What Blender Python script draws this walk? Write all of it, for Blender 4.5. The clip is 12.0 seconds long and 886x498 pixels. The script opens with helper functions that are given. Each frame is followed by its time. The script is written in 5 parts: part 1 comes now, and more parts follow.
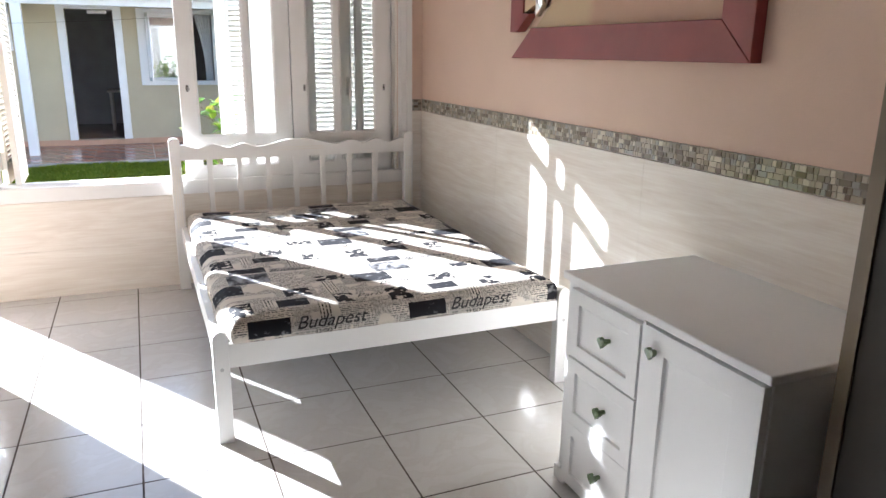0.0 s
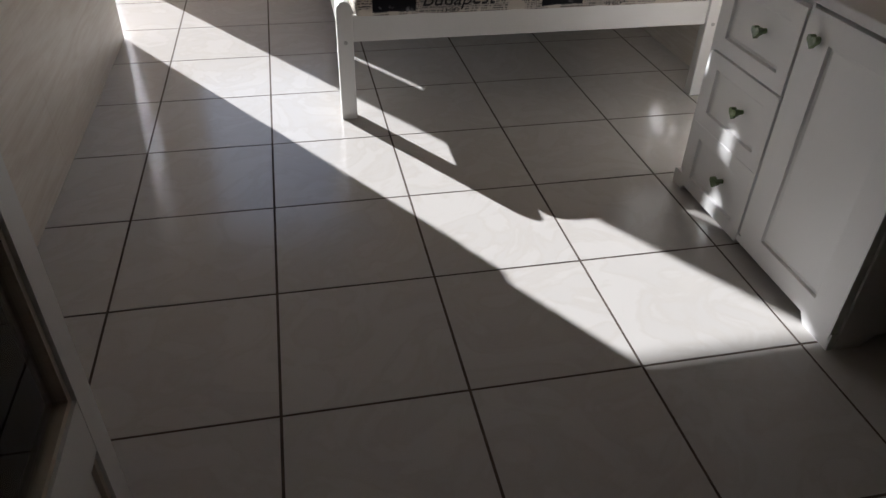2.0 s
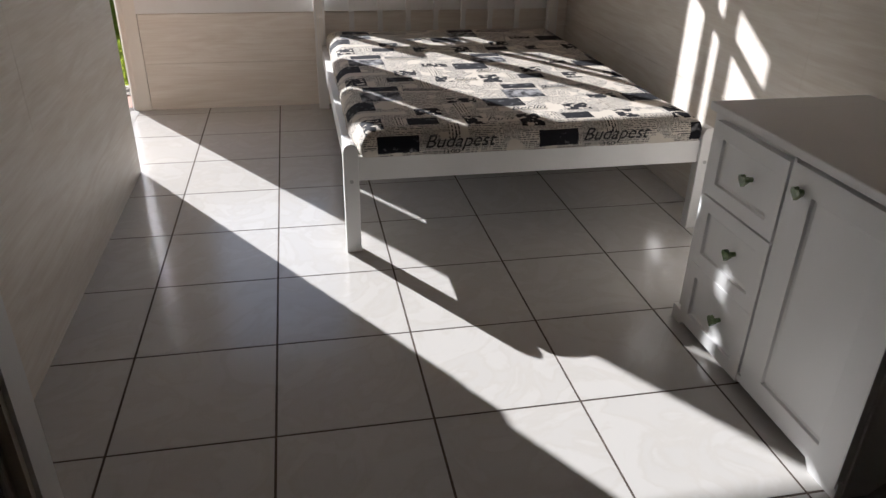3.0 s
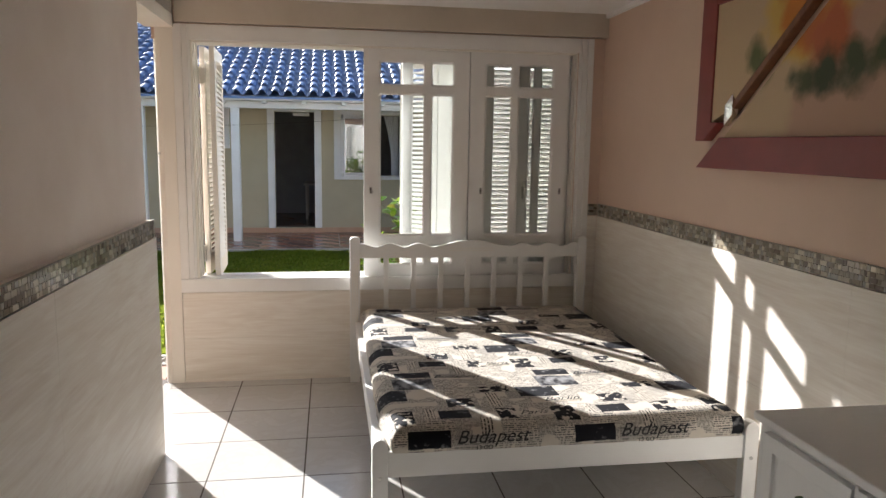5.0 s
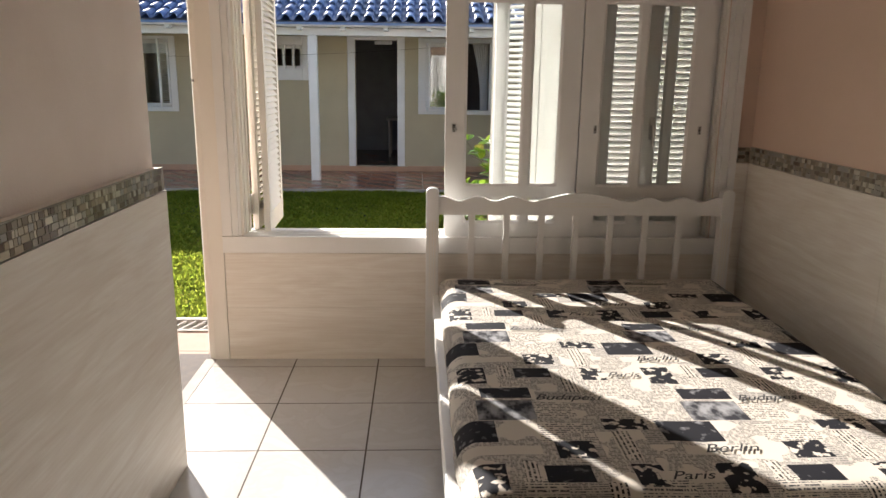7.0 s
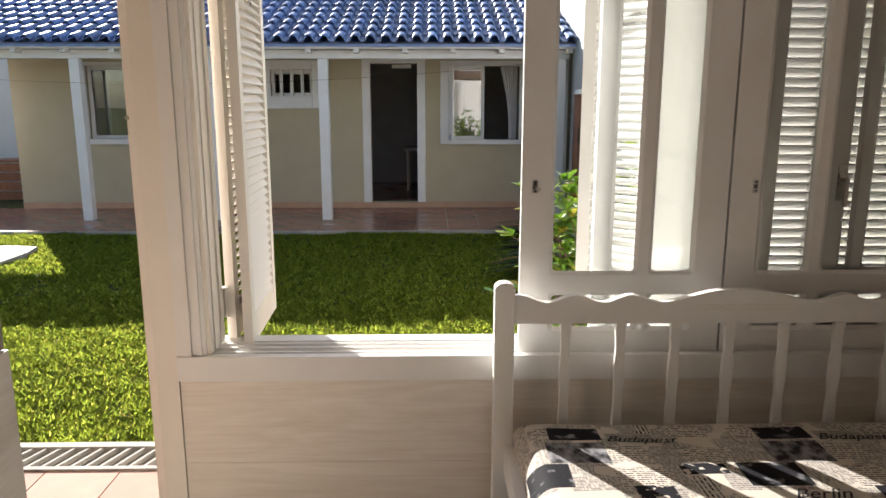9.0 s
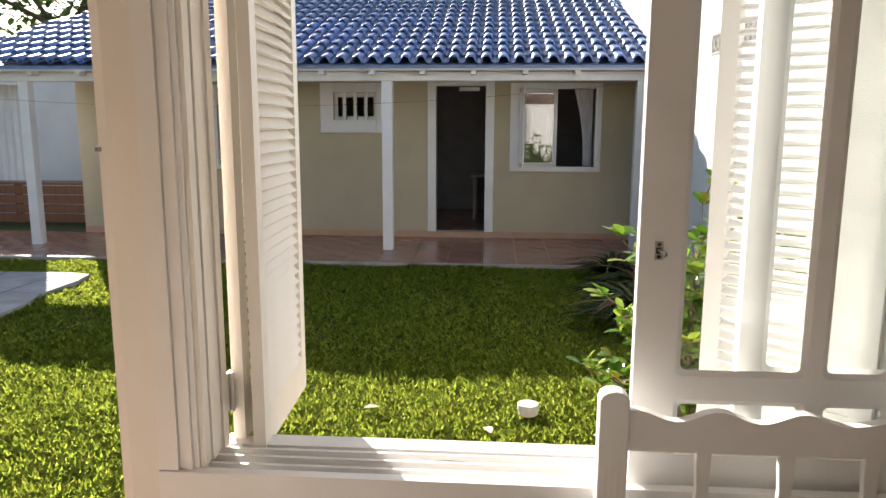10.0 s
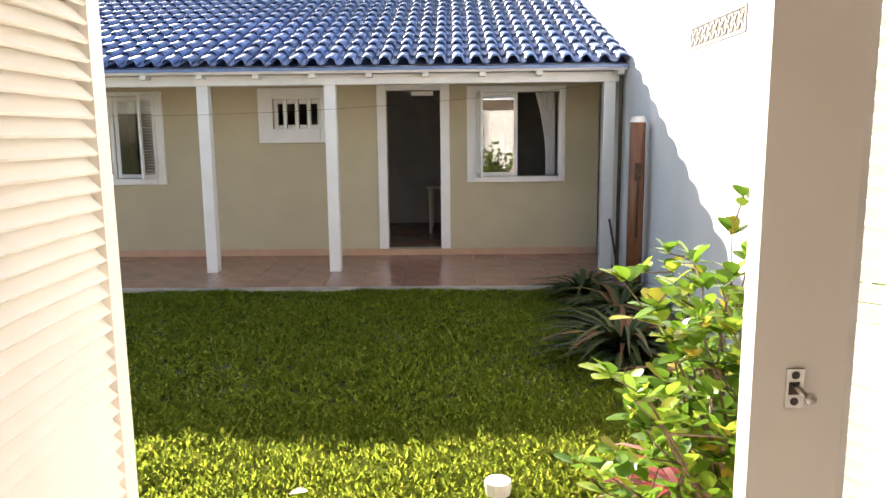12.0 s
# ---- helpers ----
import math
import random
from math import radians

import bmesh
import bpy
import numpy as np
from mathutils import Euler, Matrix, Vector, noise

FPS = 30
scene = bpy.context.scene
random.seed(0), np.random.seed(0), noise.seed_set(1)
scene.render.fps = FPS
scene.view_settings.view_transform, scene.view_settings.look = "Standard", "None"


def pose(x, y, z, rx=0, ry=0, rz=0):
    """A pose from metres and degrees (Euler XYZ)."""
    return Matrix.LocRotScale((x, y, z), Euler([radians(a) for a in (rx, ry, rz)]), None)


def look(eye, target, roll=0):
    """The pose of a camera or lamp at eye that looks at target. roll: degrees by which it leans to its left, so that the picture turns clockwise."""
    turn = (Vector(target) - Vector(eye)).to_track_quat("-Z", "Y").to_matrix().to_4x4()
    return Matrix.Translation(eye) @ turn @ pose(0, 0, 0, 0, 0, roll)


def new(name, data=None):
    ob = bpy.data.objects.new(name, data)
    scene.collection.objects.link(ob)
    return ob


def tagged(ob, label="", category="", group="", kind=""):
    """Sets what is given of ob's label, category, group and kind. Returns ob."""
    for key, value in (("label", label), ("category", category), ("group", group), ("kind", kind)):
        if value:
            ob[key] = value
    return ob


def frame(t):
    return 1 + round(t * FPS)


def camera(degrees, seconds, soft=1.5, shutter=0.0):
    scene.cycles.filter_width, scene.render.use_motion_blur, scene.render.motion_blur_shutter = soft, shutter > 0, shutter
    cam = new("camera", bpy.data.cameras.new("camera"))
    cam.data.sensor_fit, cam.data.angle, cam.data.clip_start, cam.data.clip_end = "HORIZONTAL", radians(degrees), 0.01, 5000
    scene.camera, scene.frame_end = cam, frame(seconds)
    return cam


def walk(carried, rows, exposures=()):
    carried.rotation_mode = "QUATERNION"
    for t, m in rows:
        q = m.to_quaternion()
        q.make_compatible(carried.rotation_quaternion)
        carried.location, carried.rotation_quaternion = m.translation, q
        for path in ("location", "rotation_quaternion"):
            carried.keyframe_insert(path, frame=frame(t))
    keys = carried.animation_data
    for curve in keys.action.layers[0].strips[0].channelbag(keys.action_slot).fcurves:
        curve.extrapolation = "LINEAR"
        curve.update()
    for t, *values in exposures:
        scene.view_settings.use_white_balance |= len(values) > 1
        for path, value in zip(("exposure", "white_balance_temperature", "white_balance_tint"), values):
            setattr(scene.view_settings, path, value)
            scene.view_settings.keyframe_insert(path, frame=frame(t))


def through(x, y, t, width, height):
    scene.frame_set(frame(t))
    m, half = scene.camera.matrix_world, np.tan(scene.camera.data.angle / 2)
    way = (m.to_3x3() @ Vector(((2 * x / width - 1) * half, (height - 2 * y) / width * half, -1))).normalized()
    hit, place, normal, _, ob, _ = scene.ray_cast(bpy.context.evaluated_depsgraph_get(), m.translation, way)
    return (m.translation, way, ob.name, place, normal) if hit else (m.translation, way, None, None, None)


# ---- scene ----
cam = camera(63.1, 12.0)
PATH = [
    (0, (2.1, -4.45, 1.37), (2.847, -2.671, 0.845), 0.7),
    (0.5, (2.149, -4.455, 1.348), (2.673, -2.608, 0.787), -0.2),
    (1, (2.114, -4.464, 1.32), (2.599, -2.641, 0.657), 1.3),
    (1.5, (2.11, -4.463, 1.236), (2.49, -2.754, 0.27), 2.1),
    (2, (2.111, -4.457, 1.192), (2.462, -2.881, 0.012), 1.6),
    (2.5, (2.123, -4.445, 1.233), (2.481, -2.811, 0.136), 1.5),
    (3, (2.131, -4.444, 1.283), (2.489, -2.707, 0.358), 1.2),
    (3.5, (2.131, -4.44, 1.334), (2.502, -2.624, 0.583), 1.4),
    (3.7, (2.135, -4.435, 1.36), (2.509, -2.588, 0.688), 1.3),
    (5.5, (2.125, -4.254, 1.436), (2.418, -2.291, 1.19), 0.8),
    (6, (2.149, -4.046, 1.427), (2.444, -2.108, 1.03), 0.1),
    (6.5, (2.151, -3.776, 1.38), (2.338, -1.83, 0.956), -1.5),
    (7, (2.2, -3.444, 1.387), (2.272, -1.499, 0.925), 0.7),
    (7.5, (2.191, -3.101, 1.416), (2.262, -1.138, 1.041), 0.9),
    (7.7, (2.165, -2.983, 1.424), (2.266, -1.019, 1.061), 0.3),
    (9.3, (2.039, -1.967, 1.39), (2.062, -0.011, 0.973), -0.2),
    (9.5, (2.031, -1.836, 1.379), (2.049, 0.118, 0.952), -0.6),
    (10, (2.025, -1.52, 1.413), (1.882, 0.446, 1.078), 0.2),
    (10.5, (1.973, -1.245, 1.395), (1.817, 0.712, 1.015), 0.0),
    (11, (1.958, -1.014, 1.403), (1.986, 0.95, 1.025), 0.4),
    (11.5, (1.996, -0.805, 1.416), (1.88, 1.168, 1.11), 0.1),
    (12, (2.04, -0.664, 1.404), (2.008, 1.311, 1.091), -0.6),
]
walk(cam, [(t, look(eye, target, roll)) for t, eye, target, roll in PATH],
     [(0, 2.75, 5500, 10), (0.5, 1.95, 5500, 10), (1.0, 1.4, 5500, 10), (1.5, 1.14, 5800, 11), (2.0, 1.0, 5850, 12), (2.5, 0.99, 5850, 12), (3.5, 1.13, 5900, 12), (5.5, 1.52, 6250, 10),
      (7.0, 1.45, 6500, 12), (9.5, 1.3, 6500, 12), (10.0, 1.35, 6600, 12), (10.5, 1.6, 6900, 13), (11.5, 1.95, 7000, 14), (12.0, 2.05, 7100, 14)])
SUN_DIR = Vector((0.638, -1.0, -0.557))
# ---- world, sun ----
world = bpy.data.worlds.new("world")
scene.world = world
world.use_nodes = True
wn = world.node_tree.nodes
sky = wn.new("ShaderNodeTexSky")
sky.sky_type, sky.sun_disc = "NISHITA", False
sky.sun_elevation = math.asin(0.557 / SUN_DIR.length)
sky.sun_rotation = math.atan2(-0.638, 1.0)
world.node_tree.links.new(sky.outputs[0], wn["Background"].inputs[0])
wn["Background"].inputs[1].default_value = 0.082
sun_data = bpy.data.lights.new("sun", "SUN")
sun_data.energy, sun_data.angle, sun_data.color = 5.0, radians(0.5), (1.0, 0.95, 0.88)
sun = new("sun", sun_data)
sun.matrix_world = look((0, 0, 20), Vector((0, 0, 20)) + SUN_DIR)


# ---- materials ----
def nodes_of(name):
    m = bpy.data.materials.new(name)
    m.use_nodes = True
    return m, m.node_tree.nodes, m.node_tree.links, m.node_tree.nodes["Principled BSDF"]


def surface(name, a, b, rough=0.5, scale=8.0, stretch=(1, 1, 1), bump=0.05, fine=90.0, metal=0.0, spec=0.5, vary=0.0, detail=5, lo=0.3, hi=0.7, rough_var=0.1):
    """Two-scale noise between colours a and b, with fine relief; vary: brightness by object."""
    m, n, l, p = nodes_of(name)
    tc, mp = n.new("ShaderNodeTexCoord"), n.new("ShaderNodeMapping")
    mp.inputs["Scale"].default_value = stretch
    l.new(tc.outputs["Object"], mp.inputs[0])
    n1, n2 = n.new("ShaderNodeTexNoise"), n.new("ShaderNodeTexNoise")
    n1.inputs["Scale"].default_value, n1.inputs["Detail"].default_value = scale, detail
    n2.inputs["Scale"].default_value, n2.inputs["Detail"].default_value = fine, 3
    l.new(mp.outputs[0], n1.inputs[0]); l.new(mp.outputs[0], n2.inputs[0])
    ramp = n.new("ShaderNodeValToRGB")
    ramp.color_ramp.elements[0].position, ramp.color_ramp.elements[1].position = lo, hi
    ramp.color_ramp.elements[0].color, ramp.color_ramp.elements[1].color = (*a, 1), (*b, 1)
    l.new(n1.outputs[0], ramp.inputs[0])
    out = ramp.outputs[0]
    if vary:
        oi, hs, mr = n.new("ShaderNodeObjectInfo"), n.new("ShaderNodeHueSaturation"), n.new("ShaderNodeMapRange")
        mr.inputs[3].default_value, mr.inputs[4].default_value = 1 - vary, 1 + vary
        l.new(oi.outputs["Random"], mr.inputs[0]); l.new(mr.outputs[0], hs.inputs["Value"]); l.new(out, hs.inputs["Color"])
        out = hs.outputs[0]
    l.new(out, p.inputs["Base Color"])
    rr = n.new("ShaderNodeMapRange")
    rr.inputs[3].default_value, rr.inputs[4].default_value = max(0.02, rough - rough_var), min(1, rough + rough_var)
    l.new(n1.outputs[0], rr.inputs[0]); l.new(rr.outputs[0], p.inputs["Roughness"])
    p.inputs["Metallic"].default_value, p.inputs["Specular IOR Level"].default_value = metal, spec
    if bump:
        bp = n.new("ShaderNodeBump")
        bp.inputs["Strength"].default_value, bp.inputs["Distance"].default_value = bump, 0.01
        l.new(n2.outputs[0], bp.inputs["Height"]); l.new(bp.outputs[0], p.inputs["Normal"])
    return m


def island_colours(name, stops, rough=0.4, transmit=0.0, by_object=False, spec=0.5, through=1.0):
    """A colour ramp picked at random for each piece of a mesh, or for each object."""
    m, n, l, p = nodes_of(name)
    if by_object:
        src = n.new("ShaderNodeObjectInfo").outputs["Random"]
    else:
        src = n.new("ShaderNodeNewGeometry").outputs["Random Per Island"]
    r = n.new("ShaderNodeValToRGB")
    r.color_ramp.interpolation = "CONSTANT" if by_object else "LINEAR"
    while len(r.color_ramp.elements) < len(stops):
        r.color_ramp.elements.new(0.5)
    for e, (pos, c) in zip(r.color_ramp.elements, stops):
        e.position, e.color = pos, (*c, 1)
    l.new(src, r.inputs[0]); l.new(r.outputs[0], p.inputs["Base Color"])
    p.inputs["Roughness"].default_value, p.inputs["Specular IOR Level"].default_value = rough, spec
    if transmit:
        t, mx = n.new("ShaderNodeBsdfTranslucent"), n.new("ShaderNodeMixShader")
        mx.inputs[0].default_value = transmit
        hv = n.new("ShaderNodeHueSaturation")
        hv.inputs["Value"].default_value = through
        l.new(r.outputs[0], hv.inputs["Color"]); l.new(hv.outputs[0], t.inputs[0]); l.new(p.outputs[0], mx.inputs[1]); l.new(t.outputs[0], mx.inputs[2])
        l.new(mx.outputs[0], n["Material Output"].inputs[0])
    return m


def whitewood(name):
    """Whitewashed pine: cream board with long streaks, faint knots."""
    m, n, l, p = nodes_of(name)
    tc, mp = n.new("ShaderNodeTexCoord"), n.new("ShaderNodeMapping")
    oi, sc = n.new("ShaderNodeObjectInfo"), n.new("ShaderNodeVectorMath")
    sc.operation = "SCALE"
    l.new(oi.outputs["Location"], sc.inputs[0]); sc.inputs["Scale"].default_value = 0.37
    ad = n.new("ShaderNodeVectorMath")
    l.new(tc.outputs["Object"], ad.inputs[0]); l.new(sc.outputs[0], ad.inputs[1])
    mp.inputs["Scale"].default_value = (1.3, 1.3, 9.0)
    l.new(ad.outputs[0], mp.inputs[0])
    a, b = n.new("ShaderNodeTexNoise"), n.new("ShaderNodeTexNoise")
    a.inputs["Scale"].default_value, a.inputs["Detail"].default_value, a.inputs["Distortion"].default_value = 1.3, 7, 2.2
    mp2 = n.new("ShaderNodeMapping"); mp2.inputs["Scale"].default_value = (2, 2, 42)
    l.new(ad.outputs[0], mp2.inputs[0])
    b.inputs["Scale"].default_value, b.inputs["Detail"].default_value = 2.5, 4
    l.new(mp.outputs[0], a.inputs[0]); l.new(mp2.outputs[0], b.inputs[0])
    r1, r2 = n.new("ShaderNodeValToRGB"), n.new("ShaderNodeValToRGB")
    r1.color_ramp.elements[0].position, r1.color_ramp.elements[1].position = 0.3, 0.62
    r1.color_ramp.elements[0].color, r1.color_ramp.elements[1].color = (0.765, 0.695, 0.61, 1), (0.855, 0.805, 0.73, 1)
    r2.color_ramp.elements[0].position, r2.color_ramp.elements[1].position = 0.35, 0.7
    r2.color_ramp.elements[0].color, r2.color_ramp.elements[1].color = (0.925, 0.905, 0.885, 1), (1, 1, 1, 1)
    l.new(a.outputs[0], r1.inputs[0]); l.new(b.outputs[0], r2.inputs[0])
    mx = n.new("ShaderNodeMixRGB"); mx.blend_type = "MULTIPLY"; mx.inputs[0].default_value = 1
    l.new(r1.outputs[0], mx.inputs[1]); l.new(r2.outputs[0], mx.inputs[2])
    vo, kr = n.new("ShaderNodeTexVoronoi"), n.new("ShaderNodeValToRGB")
    mp3 = n.new("ShaderNodeMapping"); mp3.inputs["Scale"].default_value = (1.4, 1.4, 2.6)
    l.new(ad.outputs[0], mp3.inputs[0]); l.new(mp3.outputs[0], vo.inputs[0]); vo.inputs["Scale"].default_value = 1.3
    kr.color_ramp.elements[0].position, kr.color_ramp.elements[1].position = 0.012, 0.05
    kr.color_ramp.elements[0].color, kr.color_ramp.elements[1].color = (0.60, 0.50, 0.42, 1), (1, 1, 1, 1)
    l.new(vo.outputs["Distance"], kr.inputs[0])
    mk = n.new("ShaderNodeMixRGB"); mk.blend_type = "MULTIPLY"; mk.inputs[0].default_value = 1
    l.new(mx.outputs[0], mk.inputs[1]); l.new(kr.outputs[0], mk.inputs[2])
    l.new(mk.outputs[0], p.inputs["Base Color"])
    p.inputs["Roughness"].default_value = 0.48
    bp = n.new("ShaderNodeBump"); bp.inputs["Strength"].default_value, bp.inputs["Distance"].default_value = 0.08, 0.01
    l.new(b.outputs[0], bp.inputs["Height"]); l.new(bp.outputs[0], p.inputs["Normal"])
    return m


def marble_tile(name):
    """Glossy off-white ceramic with faint beige veins."""
    m, n, l, p = nodes_of(name)
    tc, oi, ad = n.new("ShaderNodeTexCoord"), n.new("ShaderNodeObjectInfo"), n.new("ShaderNodeVectorMath")
    cx = n.new("ShaderNodeCombineXYZ")
    mu = n.new("ShaderNodeMath"); mu.operation = "MULTIPLY"; mu.inputs[1].default_value = 37
    l.new(oi.outputs["Random"], mu.inputs[0]); l.new(mu.outputs[0], cx.inputs[0]); l.new(mu.outputs[0], cx.inputs[1])
    l.new(tc.outputs["Object"], ad.inputs[0]); l.new(cx.outputs[0], ad.inputs[1])
    a = n.new("ShaderNodeTexNoise"); a.inputs["Scale"].default_value, a.inputs["Detail"].default_value, a.inputs["Distortion"].default_value = 4, 6, 2.5
    l.new(ad.outputs[0], a.inputs[0])
    r = n.new("ShaderNodeValToRGB")
    r.color_ramp.elements[0].position, r.color_ramp.elements[1].position = 0.43, 0.57
    r.color_ramp.elements[0].color, r.color_ramp.elements[1].color = (0.575, 0.555, 0.525, 1), (0.595, 0.575, 0.545, 1)
    e = r.color_ramp.elements.new(0.5); e.color = (0.562, 0.537, 0.50, 1)
    l.new(a.outputs[0], r.inputs[0]); l.new(r.outputs[0], p.inputs["Base Color"])
    b = n.new("ShaderNodeTexNoise"); b.inputs["Scale"].default_value, b.inputs["Detail"].default_value = 3, 4
    l.new(tc.outputs["Object"], b.inputs[0])
    rr = n.new("ShaderNodeMapRange"); rr.inputs[3].default_value, rr.inputs[4].default_value = 0.10, 0.24
    l.new(b.outputs[0], rr.inputs[0]); l.new(rr.outputs[0], p.inputs["Roughness"])
    bp = n.new("ShaderNodeBump"); bp.inputs["Strength"].default_value, bp.inputs["Distance"].default_value = 0.03, 0.01
    l.new(b.outputs[0], bp.inputs["Height"]); l.new(bp.outputs[0], p.inputs["Normal"])
    return m


def print_cloth(name):
    """Cream cotton printed like newspaper: photo blocks, grey columns of small type, repeating every 0.605 m."""
    m, n, l, p = nodes_of(name)
    tc, geo = n.new("ShaderNodeTexCoord"), n.new("ShaderNodeNewGeometry")

    def calc(op, a, b=None, c=None):
        x = n.new("ShaderNodeMath"); x.operation = op
        for k, v in enumerate((a, b, c)):
            if v is None:
                continue
            if isinstance(v, (int, float)):
                x.inputs[k].default_value = v
            else:
                l.new(v, x.inputs[k])
        return x.outputs[0]

    # the print runs over the edge and down the sides
    sep, sn, com = n.new("ShaderNodeSeparateXYZ"), n.new("ShaderNodeSeparateXYZ"), n.new("ShaderNodeCombineXYZ")
    l.new(tc.outputs["Object"], sep.inputs[0]); l.new(geo.outputs["True Normal"], sn.inputs[0])
    down = calc("SUBTRACT", sep.outputs["Z"], 0.108)
    u = calc("MULTIPLY_ADD", calc("GREATER_THAN", calc("ABSOLUTE", sn.outputs["X"]), 0.6), down, sep.outputs["X"])
    v = calc("MULTIPLY_ADD", calc("GREATER_THAN", calc("ABSOLUTE", sn.outputs["Y"]), 0.6), down, sep.outputs["Y"])
    wob = n.new("ShaderNodeTexNoise"); wob.inputs["Scale"].default_value, wob.inputs["Detail"].default_value = 3.5, 2
    l.new(tc.outputs["Object"], wob.inputs[0])
    u = calc("ADD", u, calc("MULTIPLY", wob.outputs[0], 0.012))
    v = calc("ADD", v, calc("MULTIPLY", wob.outputs[0], 0.012))
    l.new(u, com.inputs["X"]); l.new(v, com.inputs["Y"])
    flat = com.outputs[0]
    P = 0.605
    # repeat cell, its corner a half period before the word in the middle
    fu = calc("MULTIPLY", calc("FRACT", calc("DIVIDE", calc("ADD", u, 0.57 + P * 4.5), P)), P)
    fv = calc("MULTIPLY", calc("FRACT", calc("DIVIDE", calc("ADD", v, 0.12 + P * 4.5), P)), P)

    def rect(cx, cy, w, h):
        a = calc("LESS_THAN", calc("ABSOLUTE", calc("SUBTRACT", fu, cx + P / 2)), w / 2)
        b = calc("LESS_THAN", calc("ABSOLUTE", calc("SUBTRACT", fv, cy + P / 2)), h / 2)
        return calc("MULTIPLY", a, b)

    def step(src, lo, hi):
        r = n.new("ShaderNodeMapRange"); r.inputs[1].default_value, r.inputs[2].default_value = lo, hi
        l.new(src, r.inputs[0])
        return r.outputs[0]

    def mixc(f, a, b):
        x = n.new("ShaderNodeMixRGB")
        for i, q in enumerate((f, a, b)):
            if isinstance(q, (int, float)):
                x.inputs[i].default_value = q
            elif isinstance(q, tuple):
                x.inputs[i].default_value = (*q, 1)
            else:
                l.new(q, x.inputs[i])
        return x.outputs[0]

    def grain(scale, detail, stretch=(1, 1, 1)):
        mp, t = n.new("ShaderNodeMapping"), n.new("ShaderNodeTexNoise")
        mp.inputs["Scale"].default_value = stretch
        t.inputs["Scale"].default_value, t.inputs["Detail"].default_value = scale, detail
        l.new(flat, mp.inputs[0]); l.new(mp.outputs[0], t.inputs[0])
        return t.outputs[0]

    cream, ink, soft = (0.62, 0.565, 0.49), (0.012, 0.012, 0.016), (0.085, 0.082, 0.085)
    # columns of small type, across and on their side
    def type_lines(direction, scale):
        w = n.new("ShaderNodeTexWave"); w.bands_direction = direction; w.inputs["Scale"].default_value = scale
        l.new(flat, w.inputs[0])
        words = grain(150, 1, (1, 0.35, 1) if direction == "Y" else (0.35, 1, 1))
        return calc("MULTIPLY", step(w.outputs["Fac"], 0.40, 0.62), step(words, 0.43, 0.50))
    small = mixc(type_lines("Y", 30), cream, soft)
    fine = mixc(calc("MULTIPLY", type_lines("Y", 46), 0.95), cream, soft)
    tall = mixc(type_lines("X", 26), cream, ink)
    base = mixc(step(grain(9, 2), 0.44, 0.46), cream, mixc(0.22, fine, (0.25, 0.24, 0.23)))
    for q in ((0.20, 0.10, 0.15, 0.10), (-0.20, 0.20, 0.14, 0.13), (0.19, 0.235, 0.11, 0.10), (-0.22, -0.20, 0.13, 0.15), (0.10, -0.17, 0.10, 0.10), (-0.03, -0.25, 0.12, 0.06)):
        base = mixc(rect(*q), base, small)
    for q in ((-0.265, 0.03, 0.05, 0.15), (0.075, -0.09, 0.035, 0.09), (0.27, -0.21, 0.045, 0.13)):
        base = mixc(rect(*q), base, tall)
    # greyed columns
    for q in ((0.24, -0.02, 0.07, 0.11), (-0.17, 0.075, 0.07, 0.085), (0.22, -0.275, 0.14, 0.05)):
        base = mixc(rect(*q), base, mixc(0.55, small, (0.27, 0.255, 0.24)))
    # photographs: nearly black, half-tone, and shapes cut out in ink
    shapes = grain(24, 5)
    dark = mixc(step(shapes, 0.58, 0.72), ink, (0.26, 0.26, 0.27))
    half = mixc(step(grain(30, 6, (1, 0.6, 1)), 0.40, 0.62), (0.03, 0.03, 0.036), (0.30, 0.30, 0.31))
    cut = mixc(step(grain(34, 4), 0.55, 0.59), ink, cream)
    base = mixc(rect(0.050, 0.235, 0.165, 0.120), base, half)
    base = mixc(rect(-0.070, 0.112, 0.160, 0.118), base, dark)
    base = mixc(rect(0.165, -0.105, 0.115, 0.075), base, dark)
    base = mixc(rect(0.060, -0.258, 0.150, 0.075), base, dark)
    base = mixc(rect(-0.030, -0.120, 0.090, 0.130), base, cut)
    base = mixc(rect(0.205, 0.010, 0.100, 0.090), base, cut)
    base = mixc(rect(-0.245, -0.110, 0.075, 0.095), base, cut)
    base = mixc(rect(-0.240, 0.145, 0.120, 0.060), base, cut)
    # bare strips that the large words stand on
    base = mixc(rect(0.0, 0.010, 0.235, 0.045), base, cream)
    base = mixc(rect(-0.16, -0.115, 0.130, 0.040), base, cream)
    base = mixc(rect(0.240, 0.292, 0.125, 0.020), base, cream)
    l.new(base, p.inputs["Base Color"])
    p.inputs["Roughness"].default_value = 0.8
    p.inputs["Specular IOR Level"].default_value = 0.15
    ns = n.new("ShaderNodeTexNoise"); ns.inputs["Scale"].default_value = 7
    l.new(tc.outputs["Object"], ns.inputs[0])
    bp = n.new("ShaderNodeBump"); bp.inputs["Strength"].default_value, bp.inputs["Distance"].default_value = 0.25, 0.012
    l.new(ns.outputs[0], bp.inputs["Height"]); l.new(bp.outputs[0], p.inputs["Normal"])
    return m


